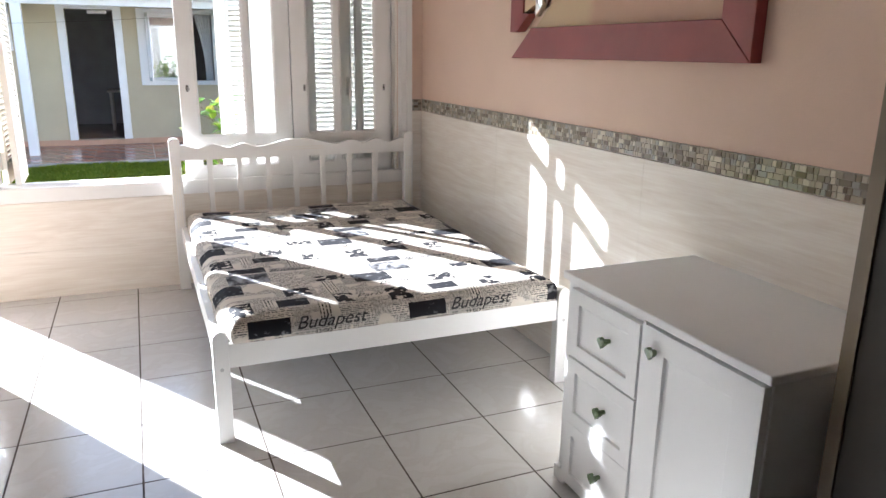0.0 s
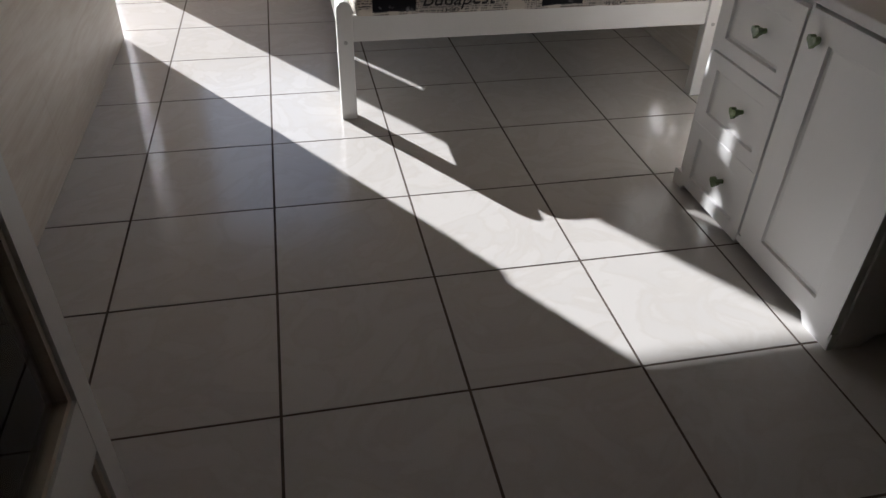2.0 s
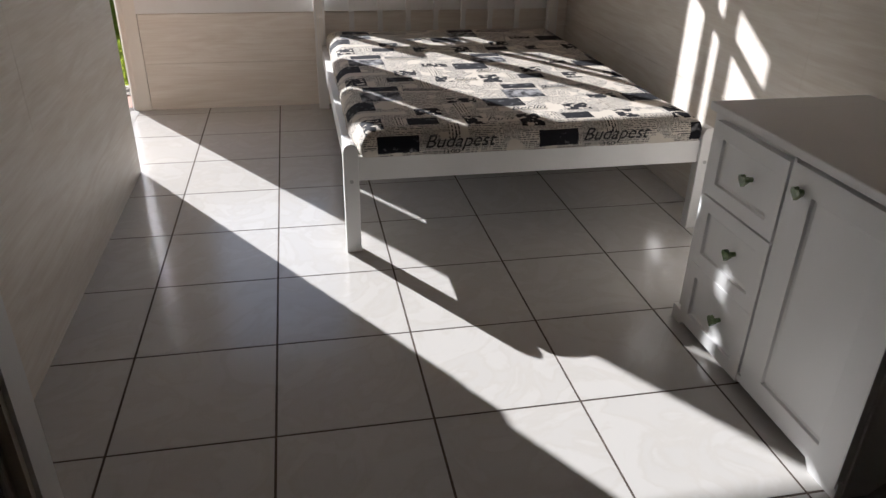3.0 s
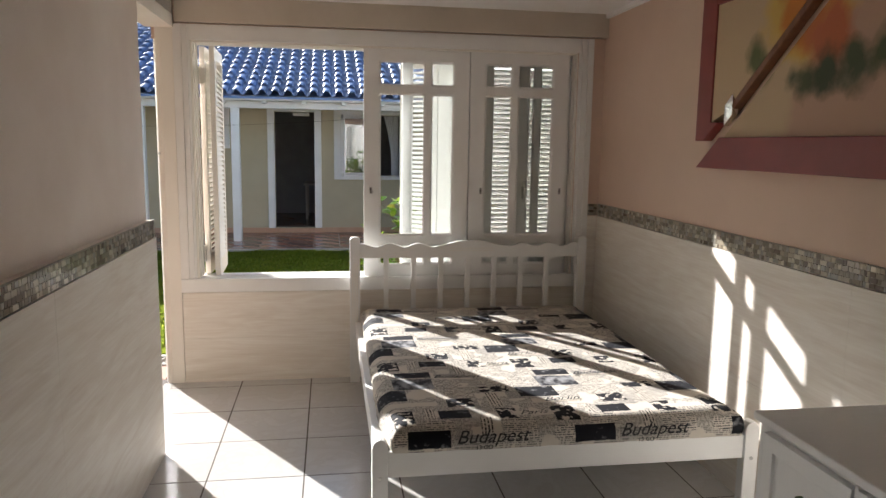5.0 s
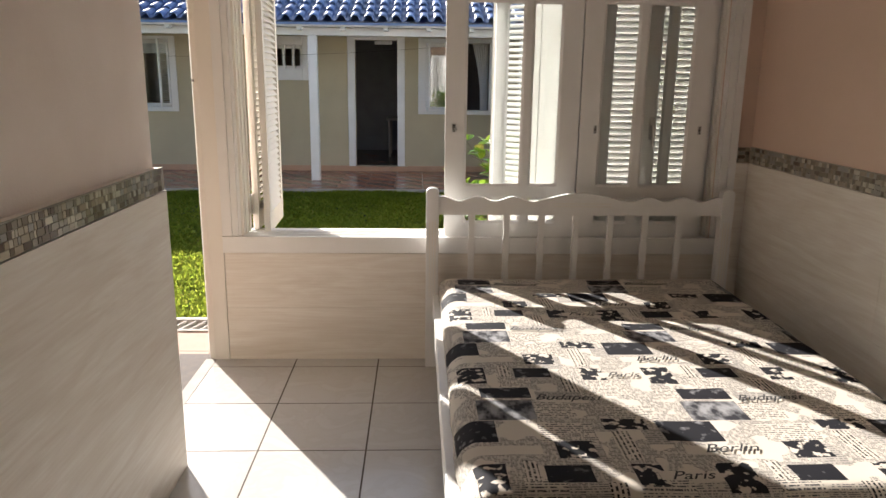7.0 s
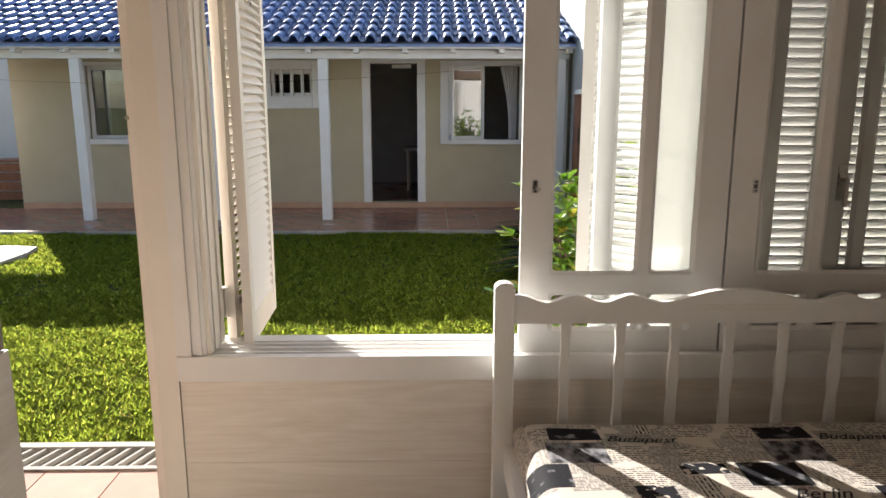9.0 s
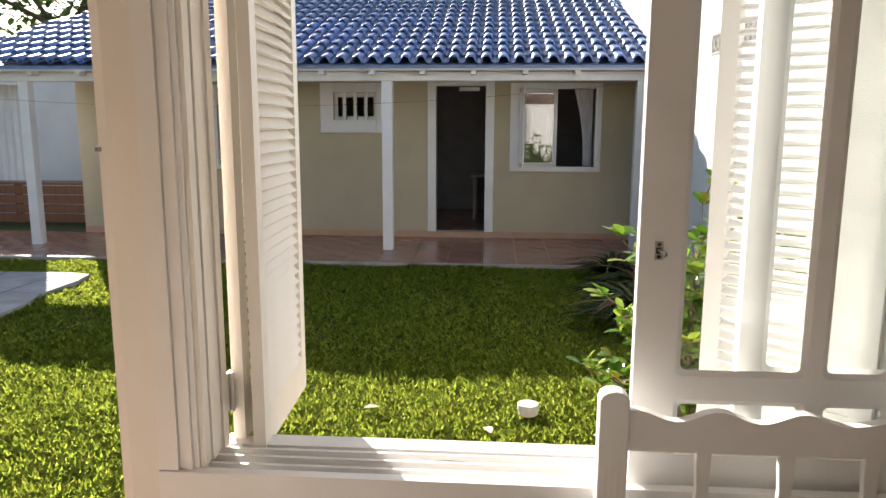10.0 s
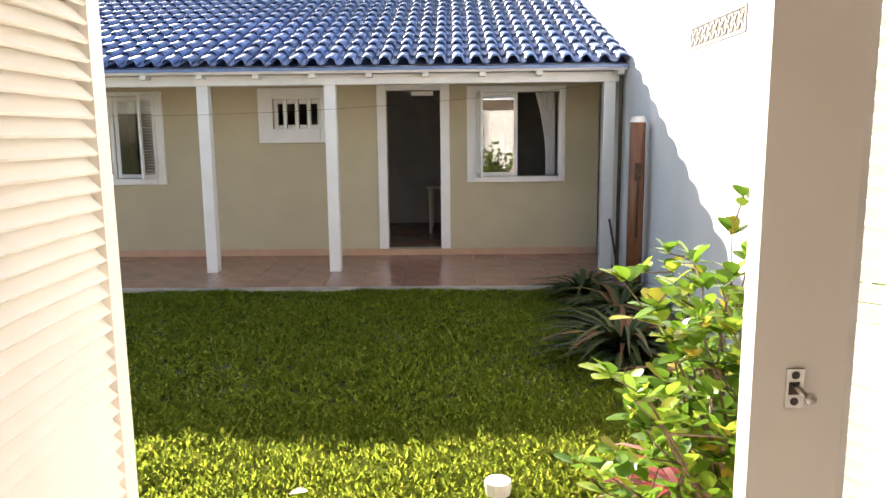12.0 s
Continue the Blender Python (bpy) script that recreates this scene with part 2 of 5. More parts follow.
def glass_mat(name, tint=(1, 1, 1), ior=1.5):
    m, n, l, p = nodes_of(name)
    t, g, mx, fr = n.new("ShaderNodeBsdfTransparent"), n.new("ShaderNodeBsdfGlossy"), n.new("ShaderNodeMixShader"), n.new("ShaderNodeFresnel")
    t.inputs[0].default_value = (*tint, 1)
    g.inputs["Roughness"].default_value = 0.01
    fr.inputs[0].default_value = ior
    l.new(fr.outputs[0], mx.inputs[0]); l.new(t.outputs[0], mx.inputs[1]); l.new(g.outputs[0], mx.inputs[2])
    l.new(mx.outputs[0], n["Material Output"].inputs[0])
    return m


WHITE = surface("white_paint", (0.79, 0.775, 0.745), (0.84, 0.83, 0.81), 0.38, 5, bump=0.04, fine=60)
CHIPPED = surface("chipped_white_paint", (0.80, 0.785, 0.755), (0.26, 0.20, 0.15), 0.5, 9, (0.45, 5, 3), bump=0.08, lo=0.635, hi=0.67)
CREAM = surface("aged_cream_paint", (0.79, 0.74, 0.66), (0.85, 0.82, 0.76), 0.42, 4, (1, 1, 0.3), bump=0.06, fine=50)
BEAM = surface("beige_beam_paint", (0.52, 0.45, 0.36), (0.60, 0.53, 0.44), 0.55, 4, bump=0.06)
CABINET = surface("cabinet_paint", (0.79, 0.785, 0.77), (0.82, 0.815, 0.80), 0.36, 4, bump=0.03, fine=40, rough_var=0.03)
PEACH = surface("peach_wall_paint", (0.66, 0.485, 0.38), (0.71, 0.53, 0.42), 0.75, 2.5, bump=0.08, fine=120)
PLASTER = surface("plaster_left", (0.71, 0.585, 0.495), (0.84, 0.74, 0.66), 0.7, 2.2, bump=0.08, fine=110, lo=0.25)
CEILING = surface("ceiling_paint", (0.80, 0.78, 0.76), (0.84, 0.83, 0.81), 0.5, 3, bump=0.03)
WOOD = whitewood("whitewashed_pine")
TILE = marble_tile("floor_tile_ceramic")
GROUT = surface("grout", (0.055, 0.040, 0.032), (0.12, 0.09, 0.07), 0.85, 14)
CLOTH = print_cloth("newspaper_print_cotton")
INK = surface("print_ink", (0.012, 0.012, 0.015), (0.02, 0.02, 0.024), 0.85, 30, bump=0)
GLASS = glass_mat("clear_glass", (0.97, 0.98, 0.97))
COATED = glass_mat("coated_window_glass", (0.7, 0.72, 0.72), 2.5)
MIRROR = surface("mirror_glass", (0.85, 0.87, 0.88), (0.9, 0.9, 0.9), 0.05, 5, metal=1.0, bump=0, rough_var=0.02)
BRONZE = surface("dark_bronze", (0.05, 0.035, 0.025), (0.12, 0.09, 0.06), 0.45, 40, metal=0.8)
STEEL = surface("brushed_steel", (0.45, 0.44, 0.43), (0.6, 0.6, 0.58), 0.3, 30, metal=1.0)
JADE = surface("green_marble_knob", (0.10, 0.15, 0.07), (0.20, 0.26, 0.13), 0.25, 60, bump=0.05)
MAROON = surface("maroon_frame_paint", (0.20, 0.035, 0.035), (0.27, 0.055, 0.05), 0.5, 7, bump=0.06)
# near-black colour standing in for shade in holes, openings and the lining
VOID_SHADE = surface("void_shade_paint", (0.05, 0.045, 0.04), (0.08, 0.07, 0.06), 0.7, 5)
# tone of unseen walls, picked for how much light they bounce back
BACKROOM = surface("back_room_bounce_paint", (0.50, 0.45, 0.39), (0.58, 0.53, 0.47), 0.7, 4)
BROWNJAMB = surface("olive_brown_paint", (0.20, 0.16, 0.11), (0.28, 0.23, 0.16), 0.5, 6)
HOUSE = surface("house_cream_render", (0.49, 0.42, 0.285), (0.54, 0.47, 0.32), 0.8, 2.5, bump=0.1, fine=140)
WHITEWALL = surface("white_boundary_render", (0.70, 0.70, 0.69), (0.80, 0.80, 0.79), 0.85, 1.6, bump=0.12, fine=90)
PATIO = surface("patio_tile_clay", (0.30, 0.15, 0.10), (0.38, 0.20, 0.14), 0.22, 4, bump=0.03, vary=0.08)
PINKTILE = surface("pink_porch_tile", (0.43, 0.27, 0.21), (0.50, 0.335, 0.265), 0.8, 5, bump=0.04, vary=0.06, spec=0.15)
PINKBASE = surface("salmon_skirting", (0.50, 0.30, 0.19), (0.56, 0.35, 0.23), 0.6, 6)
CONCRETE = surface("concrete", (0.32, 0.30, 0.27), (0.45, 0.42, 0.38), 0.85, 6, bump=0.2)
BLUE = surface("blue_glazed_tile", (0.06, 0.12, 0.30), (0.13, 0.215, 0.42), 0.38, 9, bump=0.05, vary=0.3, spec=1.0)
RUST = surface("rusty_iron", (0.16, 0.07, 0.035), (0.30, 0.15, 0.08), 0.8, 25)
SOIL = surface("soil_under_grass", (0.05, 0.06, 0.012), (0.09, 0.095, 0.02), 0.95, 6, bump=0.3)
GRASS = island_colours("grass_blades", [(0.0, (0.090, 0.122, 0.016)), (0.5, (0.122, 0.150, 0.018)), (0.9, (0.165, 0.178, 0.022)), (1.0, (0.215, 0.19, 0.045))], 0.7, 0.8, spec=0.08, through=2.8)
LEAF = island_colours("shrub_leaves", [(0.0, (0.08, 0.17, 0.02)), (0.55, (0.17, 0.30, 0.03)), (0.9, (0.30, 0.38, 0.05)), (1.0, (0.48, 0.36, 0.05))], 0.22, 0.45)
BROMELIAD = island_colours("bromeliad_leaves", [(0.0, (0.025, 0.045, 0.010)), (0.55, (0.07, 0.085, 0.02)), (0.8, (0.13, 0.06, 0.025)), (0.92, (0.22, 0.12, 0.05))], 0.5, 0.2, by_object=True, spec=0.25)
TREELEAF = island_colours("tree_leaves", [(0.0, (0.03, 0.07, 0.012)), (1.0, (0.09, 0.15, 0.03))], 0.4, 0.3)
DRYLEAF = surface("dry_leaf", (0.52, 0.40, 0.24), (0.66, 0.56, 0.40), 0.6, 30, bump=0.1)
BARK = surface("bark", (0.09, 0.06, 0.04), (0.17, 0.12, 0.08), 0.9, 20, bump=0.4)
POLEWOOD = surface("reddish_pole_wood", (0.16, 0.06, 0.03), (0.26, 0.11, 0.05), 0.45, 6, (6, 6, 0.6))
STONE = surface("paving_stone", (0.36, 0.34, 0.31), (0.50, 0.48, 0.45), 0.8, 5, bump=0.2, vary=0.1)
# wall grey lowered so that the colour carries the room's dimness
INNER = surface("inner_wall_dimmed", (0.26, 0.25, 0.24), (0.32, 0.31, 0.30), 0.7, 4)
CURTAIN = surface("white_curtain", (0.70, 0.69, 0.70), (0.78, 0.77, 0.78), 0.9, 8)
PLASTIC = surface("white_plastic", (0.72, 0.70, 0.66), (0.78, 0.76, 0.72), 0.4, 8)
MOSAIC = island_colours("mosaic_glass", [(0.0, (0.42, 0.36, 0.27)), (0.2, (0.13, 0.10, 0.075)), (0.38, (0.28, 0.25, 0.20)), (0.55, (0.60, 0.55, 0.44)), (0.72, (0.20, 0.165, 0.12)), (0.86, (0.33, 0.32, 0.28))], 0.18, by_object=True)
MOSAIC_GROUT = surface("mosaic_grout", (0.30, 0.27, 0.22), (0.40, 0.36, 0.30), 0.8, 30)


# ---- mesh helpers ----
def bx(bm, x0, x1, y0, y1, z0, z1, m=None):
    """Adds a box to bm."""
    vs = [bm.verts.new((x, y, z)) for x in (x0, x1) for y in (y0, y1) for z in (z0, z1)]
    for f in ((0, 1, 3, 2), (4, 6, 7, 5), (0, 4, 5, 1), (2, 3, 7, 6), (0, 2, 6, 4), (1, 5, 7, 3)):
        bm.faces.new([vs[i] for i in f])
    if m is not None:
        bmesh.ops.transform(bm, matrix=m, verts=vs)
    return vs


def cyl(bm, p0, p1, r0, r1=None, seg=10):
    """Adds a tapered rod between two points."""
    p0, p1 = Vector(p0), Vector(p1)
    r1 = r0 if r1 is None else r1
    q = (p1 - p0).to_track_quat("Z", "Y")
    rings = []
    for p, r in ((p0, r0), (p1, r1)):
        rings.append([bm.verts.new(p + q @ Vector((r * math.cos(2 * math.pi * i / seg), r * math.sin(2 * math.pi * i / seg), 0))) for i in range(seg)])
    for i in range(seg):
        j = (i + 1) % seg
        bm.faces.new((rings[0][i], rings[0][j], rings[1][j], rings[1][i]))
    bm.faces.new(rings[0][::-1]); bm.faces.new(rings[1])


def extrude_outline(bm, pts, depth, to3):
    """A closed outline (u, v) made solid; to3 maps (u, v, w) to a place."""
    a = [bm.verts.new(to3(u, v, 0)) for u, v in pts]
    b = [bm.verts.new(to3(u, v, depth)) for u, v in pts]
    n = len(pts)
    bm.faces.new(a); bm.faces.new(b[::-1])
    for i in range(n):
        bm.faces.new((a[i], b[i], b[(i + 1) % n], a[(i + 1) % n]))


def mesh_from(name, bm, material, bevel=0.0, smooth=False):
    if bevel:
        es = [e for e in bm.edges if len(e.link_faces) == 2 and e.calc_face_angle(0) > 0.6]
        bmesh.ops.bevel(bm, geom=es, offset=bevel, segments=2, profile=0.5, affect="EDGES", clamp_overlap=True)
    bmesh.ops.recalc_face_normals(bm, faces=bm.faces)
    me = bpy.data.meshes.new(name)
    bm.to_mesh(me); bm.free()
    me.materials.append(material)
    if smooth:
        me.polygons.foreach_set("use_smooth", [True] * len(me.polygons))
    return me


def part(name, bm, material, parent=None, label="", bevel=0.0, smooth=False):
    ob = new(name, mesh_from(name, bm, material, bevel, smooth))
    if parent is not None:
        ob.parent = parent
    if label:
        ob["label"] = label
    return ob


def box_part(name, dims, material, parent=None, label="", bevel=0.0):
    bm = bmesh.new()
    bx(bm, *dims)
    return part(name, bm, material, parent, label, bevel)


def thing(name, label, category, at=(0, 0, 0), group=""):
    ob = new(name)
    ob.location = at
    ob.empty_display_size = 0.1
    return tagged(ob, label, category, group)


def structure(name, boxes, material, label, category, bevel=0.0):
    bm = bmesh.new()
    for b in boxes:
        bx(bm, *b)
    return tagged(part(name, bm, material, None, "", bevel), label, category, kind="structure")


def shared(name, me, parent, at, turn=(0, 0, 0)):
    """One more object on a mesh that alike pieces share."""
    ob = new(name, me)
    ob.parent = parent
    ob.location, ob.rotation_euler = at, turn
    return ob


# ---- room ----
XR, XL, YB = 3.81, 1.355, -3.47        # right wall, left wall, back partition
HEAD = 2.24                            # ceiling
GROUND = -0.18                         # lawn

floor = structure("floor", [(0.9, 4.1, -7.0, 0.06, -0.12, -0.0010)], GROUT, "dark grout bed of the tiled bedroom floor", "floor")
wall_right = structure("wall_right", [(XR, XR + 0.115, -7.0, 0.12, -0.2, HEAD + 0.4)], PEACH, "peach painted bedroom wall above a pine dado", "wall")
wall_left = structure("wall_left", [(1.147, XL, -7.0, -1.035, -0.2, 1.088), (1.147, XL - 0.028, -7.0, -1.035, 1.088, HEAD + 0.4)], PLASTER, "worn peach painted wall beside the door opening", "wall")
wall_window = structure("wall_window", [(1.265, XR, 0.0, 0.12, -0.2, 0.555), (3.641, XR, 0.0, 0.12, 0.555, HEAD + 0.4), (1.147, 3.641, 0.0, 0.12, 2.002, HEAD + 0.4), (1.265, 1.3515, 0.0, 0.12, 0.555, 2.002)], PEACH, "wall that holds the wide sliding window", "wall")
# unseen walls and linings, added to close the room and set its bounce
wall_back = structure("wall_back", [(0.9, 4.1, -7.0, -6.9, -0.2, HEAD + 0.4), (XL, XL + 0.02, -6.9, YB - 0.14, 0, HEAD), (XR - 0.02, XR, -6.9, YB - 0.14, 0, HEAD), (XL + 0.02, XR - 0.02, -6.9, YB - 0.14, HEAD - 0.02, HEAD - 0.002)], BACKROOM, "unseen plain beige walls and linings added behind to set the bounce light", "wall")
bm = bmesh.new()
bx(bm, 0.9, 4.1, -7.1, 0.12, HEAD + 0.012, HEAD + 0.1)
y = -6.95
while y < 0.0:
    bx(bm, XL, XR, y, min(y + 0.192, 0.0), HEAD, HEAD + 0.012)
    y += 0.196
ceiling = tagged(part("ceiling", bm, CEILING), "white painted plank ceiling", "ceiling", kind="structure")
beam = structure("trim_1", [(1.285, XR, -0.05, 0.0, 2.092, HEAD)], BEAM, "beige beam above the window", "beam", 0.006)
cornice = structure("trim_2", [(XR - 0.022, XR, YB, -0.05, HEAD - 0.035, HEAD)], CEILING, "white ceiling moulding along the wall", "moulding", 0.004)

# partition with the wide opening that the walk starts behind
partition = structure("wall_partition", [(3.45, XR, YB - 0.14, YB, 0, HEAD), (XL, 3.45, YB - 0.14, YB, 2.12, HEAD), (XL, 1.60, YB - 0.14, YB, 0, 2.12)], PLASTER, "partition wall around the wide opening", "wall")
leaf_b = tagged(new("door_1"), "white panelled door with dark glass, standing open", "door", kind="structure")
DX0, DX1, DY0, DY1 = 1.712, 1.746, -4.24, -3.580
bm = bmesh.new()
bx(bm, DX0, DX1, DY1 - 0.058, DY1, 0.012, 2.06)
bx(bm, DX0, DX1, DY0, DY0 + 0.058, 0.012, 2.06)
part("stile", bm, WHITE, leaf_b, "", 0.003)
bm = bmesh.new()
for z0, z1 in ((0.012, 0.09), (0.255, 0.37), (1.95, 2.06)):
    bx(bm, DX0 + 0.001, DX1 - 0.001, DY0 + 0.058, DY1 - 0.058, z0, z1)
part("rail", bm, WHITE, leaf_b, "", 0.003)
bm = bmesh.new()
for z0, z1 in ((0.37, 1.95), (0.09, 0.255)):
    a, b = DY0 + 0.058, DY1 - 0.058
    for y0, y1, c, d in ((a, a + 0.012, z0, z1), (b - 0.012, b, z0, z1), (a + 0.012, b - 0.012, z0, z0 + 0.012), (a + 0.012, b - 0.012, z1 - 0.012, z1)):
        bx(bm, DX0 + 0.008, DX1 - 0.007, y0, y1, c, d)
part("bead", bm, BEAM, leaf_b, "beige glazing bead", 0.002)
box_part("panel", (DX0 + 0.010, DX0 + 0.018, DY0 + 0.068, DY1 - 0.068, 0.10, 0.246), WHITE, leaf_b)
box_part("pane", (DX0 + 0.012, DX0 + 0.016, DY0 + 0.068, DY1 - 0.068, 0.38, 1.94), GLASS, leaf_b, "dark glass pane")
jamb_r = tagged(new("door_frame_2"), "olive brown door frame edge beside the cabinet", "door frame", kind="structure")
box_part("jamb", (3.418, 3.45, -3.508, -3.475, 0, 2.12), BROWNJAMB, jamb_r, "", 0.004)
# shade on the lining is put in as near-black colour
box_part("lining", (3.424, 3.45, -3.70, -3.508, 0, 2.12), VOID_SHADE, jamb_r, "lining with its shade put in as near-black colour")

# pine dado, panels between hair joints
def dado(name, make, spans, heights, label):
    ob = tagged(new(name), label, "wall panelling", kind="structure")
    for z0, z1 in heights:
        for a, b in spans:
            bm = bmesh.new()
            bx(bm, *make(a + 0.0006, b - 0.0006, z0 + 0.0006, z1 - 0.0006))
            o = part("panel", bm, WOOD, ob, "", 0.0015)
    return ob


dado("dado_1", lambda a, b, z0, z1: (XR - 0.012, XR, a, b, z0, z1), [(-3.46, -2.30), (-2.30, -1.10), (-1.10, -0.012)], [(0, 0.50), (0.50, 1.003)], "whitewashed pine panelling below the mosaic strip")
dado("dado_2", lambda a, b, z0, z1: (XL, XL + 0.012, a, b, z0, z1), [(-3.29, -2.25), (-2.25, -1.035)], [(0, 1.013)], "whitewashed pine panelling on the wall by the door")
dado("dado_3", lambda a, b, z0, z1: (a, b, -0.012, 0.0, z0, z1), [(1.266, 2.62), (2.62, 3.798)], [(0, 0.27), (0.27, 0.548)], "whitewashed pine panelling below the window")
dado("dado_4", lambda a, b, z0, z1: (a, b, -0.012, 0.0, z0, z1), [(3.733, 3.798)], [(0.548, 1.003)], "narrow pine strip beside the window")

# window frame, sill and corner post
bm = bmesh.new()
extrude_outline(bm, [(1.264, -0.018), (1.196, -0.018), (1.165, 0.0), (1.147, 0.045), (1.147, 0.12), (1.264, 0.12)], HEAD, lambda u, v, w: (u, v, w))
post = tagged(part("door_post", bm, CREAM, None, "", 0.005), "cream painted wooden post between door and window", "post", kind="structure")
cyl_b = bmesh.new()
cyl(cyl_b, (1.166, -0.010, 1.362), (1.172, 0.004, 1.362), 0.006, seg=10)
part("screw", cyl_b, STEEL, post, "dark steel screw head")
head = structure("door_head", [(1.12, 1.27, -1.05, -0.02, 2.06, 2.13)], CREAM, "cream lintel board above the open doorway", "lintel", 0.006)
transom = structure("door_transom", [(1.16, 1.20, -1.05, -0.02, 2.13, HEAD)], GLASS, "dark glass strip above the door lintel", "transom")
thr = structure("door_threshold", [(1.147, 1.20, -1.035, -0.018, -0.1, 0.002), (1.09, 1.147, -1.035, -0.018, -0.1, -0.02)], CONCRETE, "worn pale door threshold", "threshold", 0.003)

window = tagged(new("window_1"), "wide cream sliding window with louvred shutters, half open", "window", kind="structure")
bm = bmesh.new()
for k, (a, b, d) in enumerate(((-0.025, 0.020, 0.024), (0.0205, 0.036, 0.014), (0.0365, 0.050, 0.019), (0.0505, 0.063, 0.009))):
    bx(bm, 1.291 + a, 1.291 + b, -d, 0.0, 0.634, 2.085)
    bx(bm, 3.722 - b * 1.25, 3.722 - max(a, -0.008) * 1.25, -d, 0.0, 0.634, 2.085)
bx(bm, 1.352, 3.640, -0.020, 0.0, 2.0, 2.085)
bx(bm, 1.266, 3.732, -0.028, 0.0, 0.553, 0.632)
part("casing", bm, WHITE, window, "", 0.004)
bm = bmesh.new()
for i, (w, d) in enumerate(((0.0, 0.0), (0.005, 0.034), (0.001, 0.068), (0.007, 0.100))):
    bx(bm, 1.3525 + w, 1.366 + w, 0.0 + d, 0.032 + d, 0.634, 2.0)
    bx(bm, 3.626 - w, 3.6395 - w, 0.0 + d, 0.032 + d, 0.634, 2.0)
    bx(bm, 1.353, 3.639, 0.0 + d, 0.032 + d, 1.990 - w * 0.6, 1.9995 - w * 0.3)
part("jamb_moulding", bm, CREAM, window, "", 0.003)
bm = bmesh.new()
bx(bm, 1.289, 3.722, 0.0, 0.20, 0.556, 0.612)
for yy in (0.030, 0.072, 0.112):
    bx(bm, 1.353, 3.639, yy, yy + 0.010, 0.612, 0.628)
bx(bm, 1.353, 3.639, 0.135, 0.195, 0.612, 0.630)
part("window_sill", bm, CHIPPED, window, "white wooden sill with chipped sliding tracks", 0.002)


def rounded_pane(x0, x1, z0, z1, r=0.014, seg=4):
    pts = []
    for cx, cz, a0 in ((x1 - r, z1 - r, 0), (x0 + r, z1 - r, 90), (x0 + r, z0 + r, 180), (x1 - r, z0 + r, 270)):
        for i in range(seg + 1):
            a = radians(a0 + 90 * i / seg)
            pts.append((cx + r * math.cos(a), cz + r * math.sin(a)))
    return pts


def sash(x0, x1, y, latches, mull=None, st=0.09):
    """A sliding sash: stiles, rails, one mullion, three rows of panes with rounded corners."""
    s = part("sash", (lambda b: (bx(b, x0, x0 + st, y, y + 0.03, 0.615, 2.0), b)[1])(bmesh.new()), WHITE, window, "", 0.003)
    mull = mull or (x0 + 0.385)
    bm = bmesh.new()
    bx(bm, x1 - st, x1, y, y + 0.03, 0.615, 2.0)
    for z0, z1 in ((0.615, 0.695), (0.823, 0.877), (1.737, 1.778), (1.925, 2.0)):
        bx(bm, x0 + st, x1 - st, y, y + 0.03, z0, z1)
    for z0, z1 in ((0.695, 0.823), (0.877, 1.737), (1.778, 1.925)):
        bx(bm, mull - 0.016, mull + 0.016, y, y + 0.03, z0, z1)
    part("rails", bm, WHITE, s, "", 0.003)
    bm = bmesh.new()
    for a, b in ((x0 + st, mull - 0.016), (mull + 0.016, x1 - st)):
        for z0, z1 in ((0.695, 0.823), (0.877, 1.737), (1.778, 1.925)):
            pts = rounded_pane(a, b, z0, z1)
            n = len(pts)
            for (yy0, yy1, e) in ((y + 0.001, y + 0.008, 0.012),):
                o = [bm.verts.new((u, yy0, v)) for u, v in pts]
                i_ = [bm.verts.new(((u - (a + b) / 2) * (1 - 2 * e / (b - a)) + (a + b) / 2, yy1, (v - (z0 + z1) / 2) * (1 - 2 * e / (z1 - z0)) + (z0 + z1) / 2)) for u, v in pts]
                for k in range(n):
                    bm.faces.new((o[k], o[(k + 1) % n], i_[(k + 1) % n], i_[k]))
                # corner fill back to the square opening
                for (cx, cz, k0) in ((b, z1, 0), (a, z1, 5), (a, z0, 10), (b, z0, 15)):
                    c = bm.verts.new((cx, yy0, cz))
                    for k in range(k0, k0 + 4):
                        bm.faces.new((c, o[k], o[k + 1]))
    part("glazing_bead", bm, WHITE, s)
    for a, b in ((x0 + st, mull - 0.016), (mull + 0.016, x1 - st)):
        for z0, z1 in ((0.695, 0.823), (0.877, 1.737), (1.778, 1.925)):
            g = box_part("pane", (a, b, y + 0.013, y + 0.016, z0, z1), GLASS, s)
            g.visible_shadow = False
    for lx in latches:
        bm = bmesh.new()
        bx(bm, lx - 0.0085, lx + 0.0085, y - 0.003, y + 0.001, 1.135, 1.174)
        lt = part("latch_plate", bm, STEEL, s, "worn steel latch plate", 0.001)
        # no holes cut: near-black discs and a block stand in for their shade
        bm = bmesh.new()
        for hz in (1.141, 1.168):
            cyl(bm, (lx, y - 0.0035, hz), (lx, y - 0.001, hz), 0.0042, seg=10)
        bx(bm, lx - 0.006, lx + 0.004, y - 0.0036, y - 0.001, 1.148, 1.161)
        part("latch_hole", bm, VOID_SHADE, s, "near-black pieces standing in for shaded screw holes and slot")
    return s


sash(2.332, 2.968, 0.022, (2.373,))
sash(2.975, 3.590, 0.022, (3.050, 3.556), 3.255)
sash(3.284, 3.638, 0.060, (), 3.408, 0.062)
sash(2.566, 3.130, 0.060, (), 2.95, 0.052)
bm = bmesh.new()
cyl(bm, (2.372, 0.020, 1.157), (2.380, 0.008, 1.150), 0.0028)
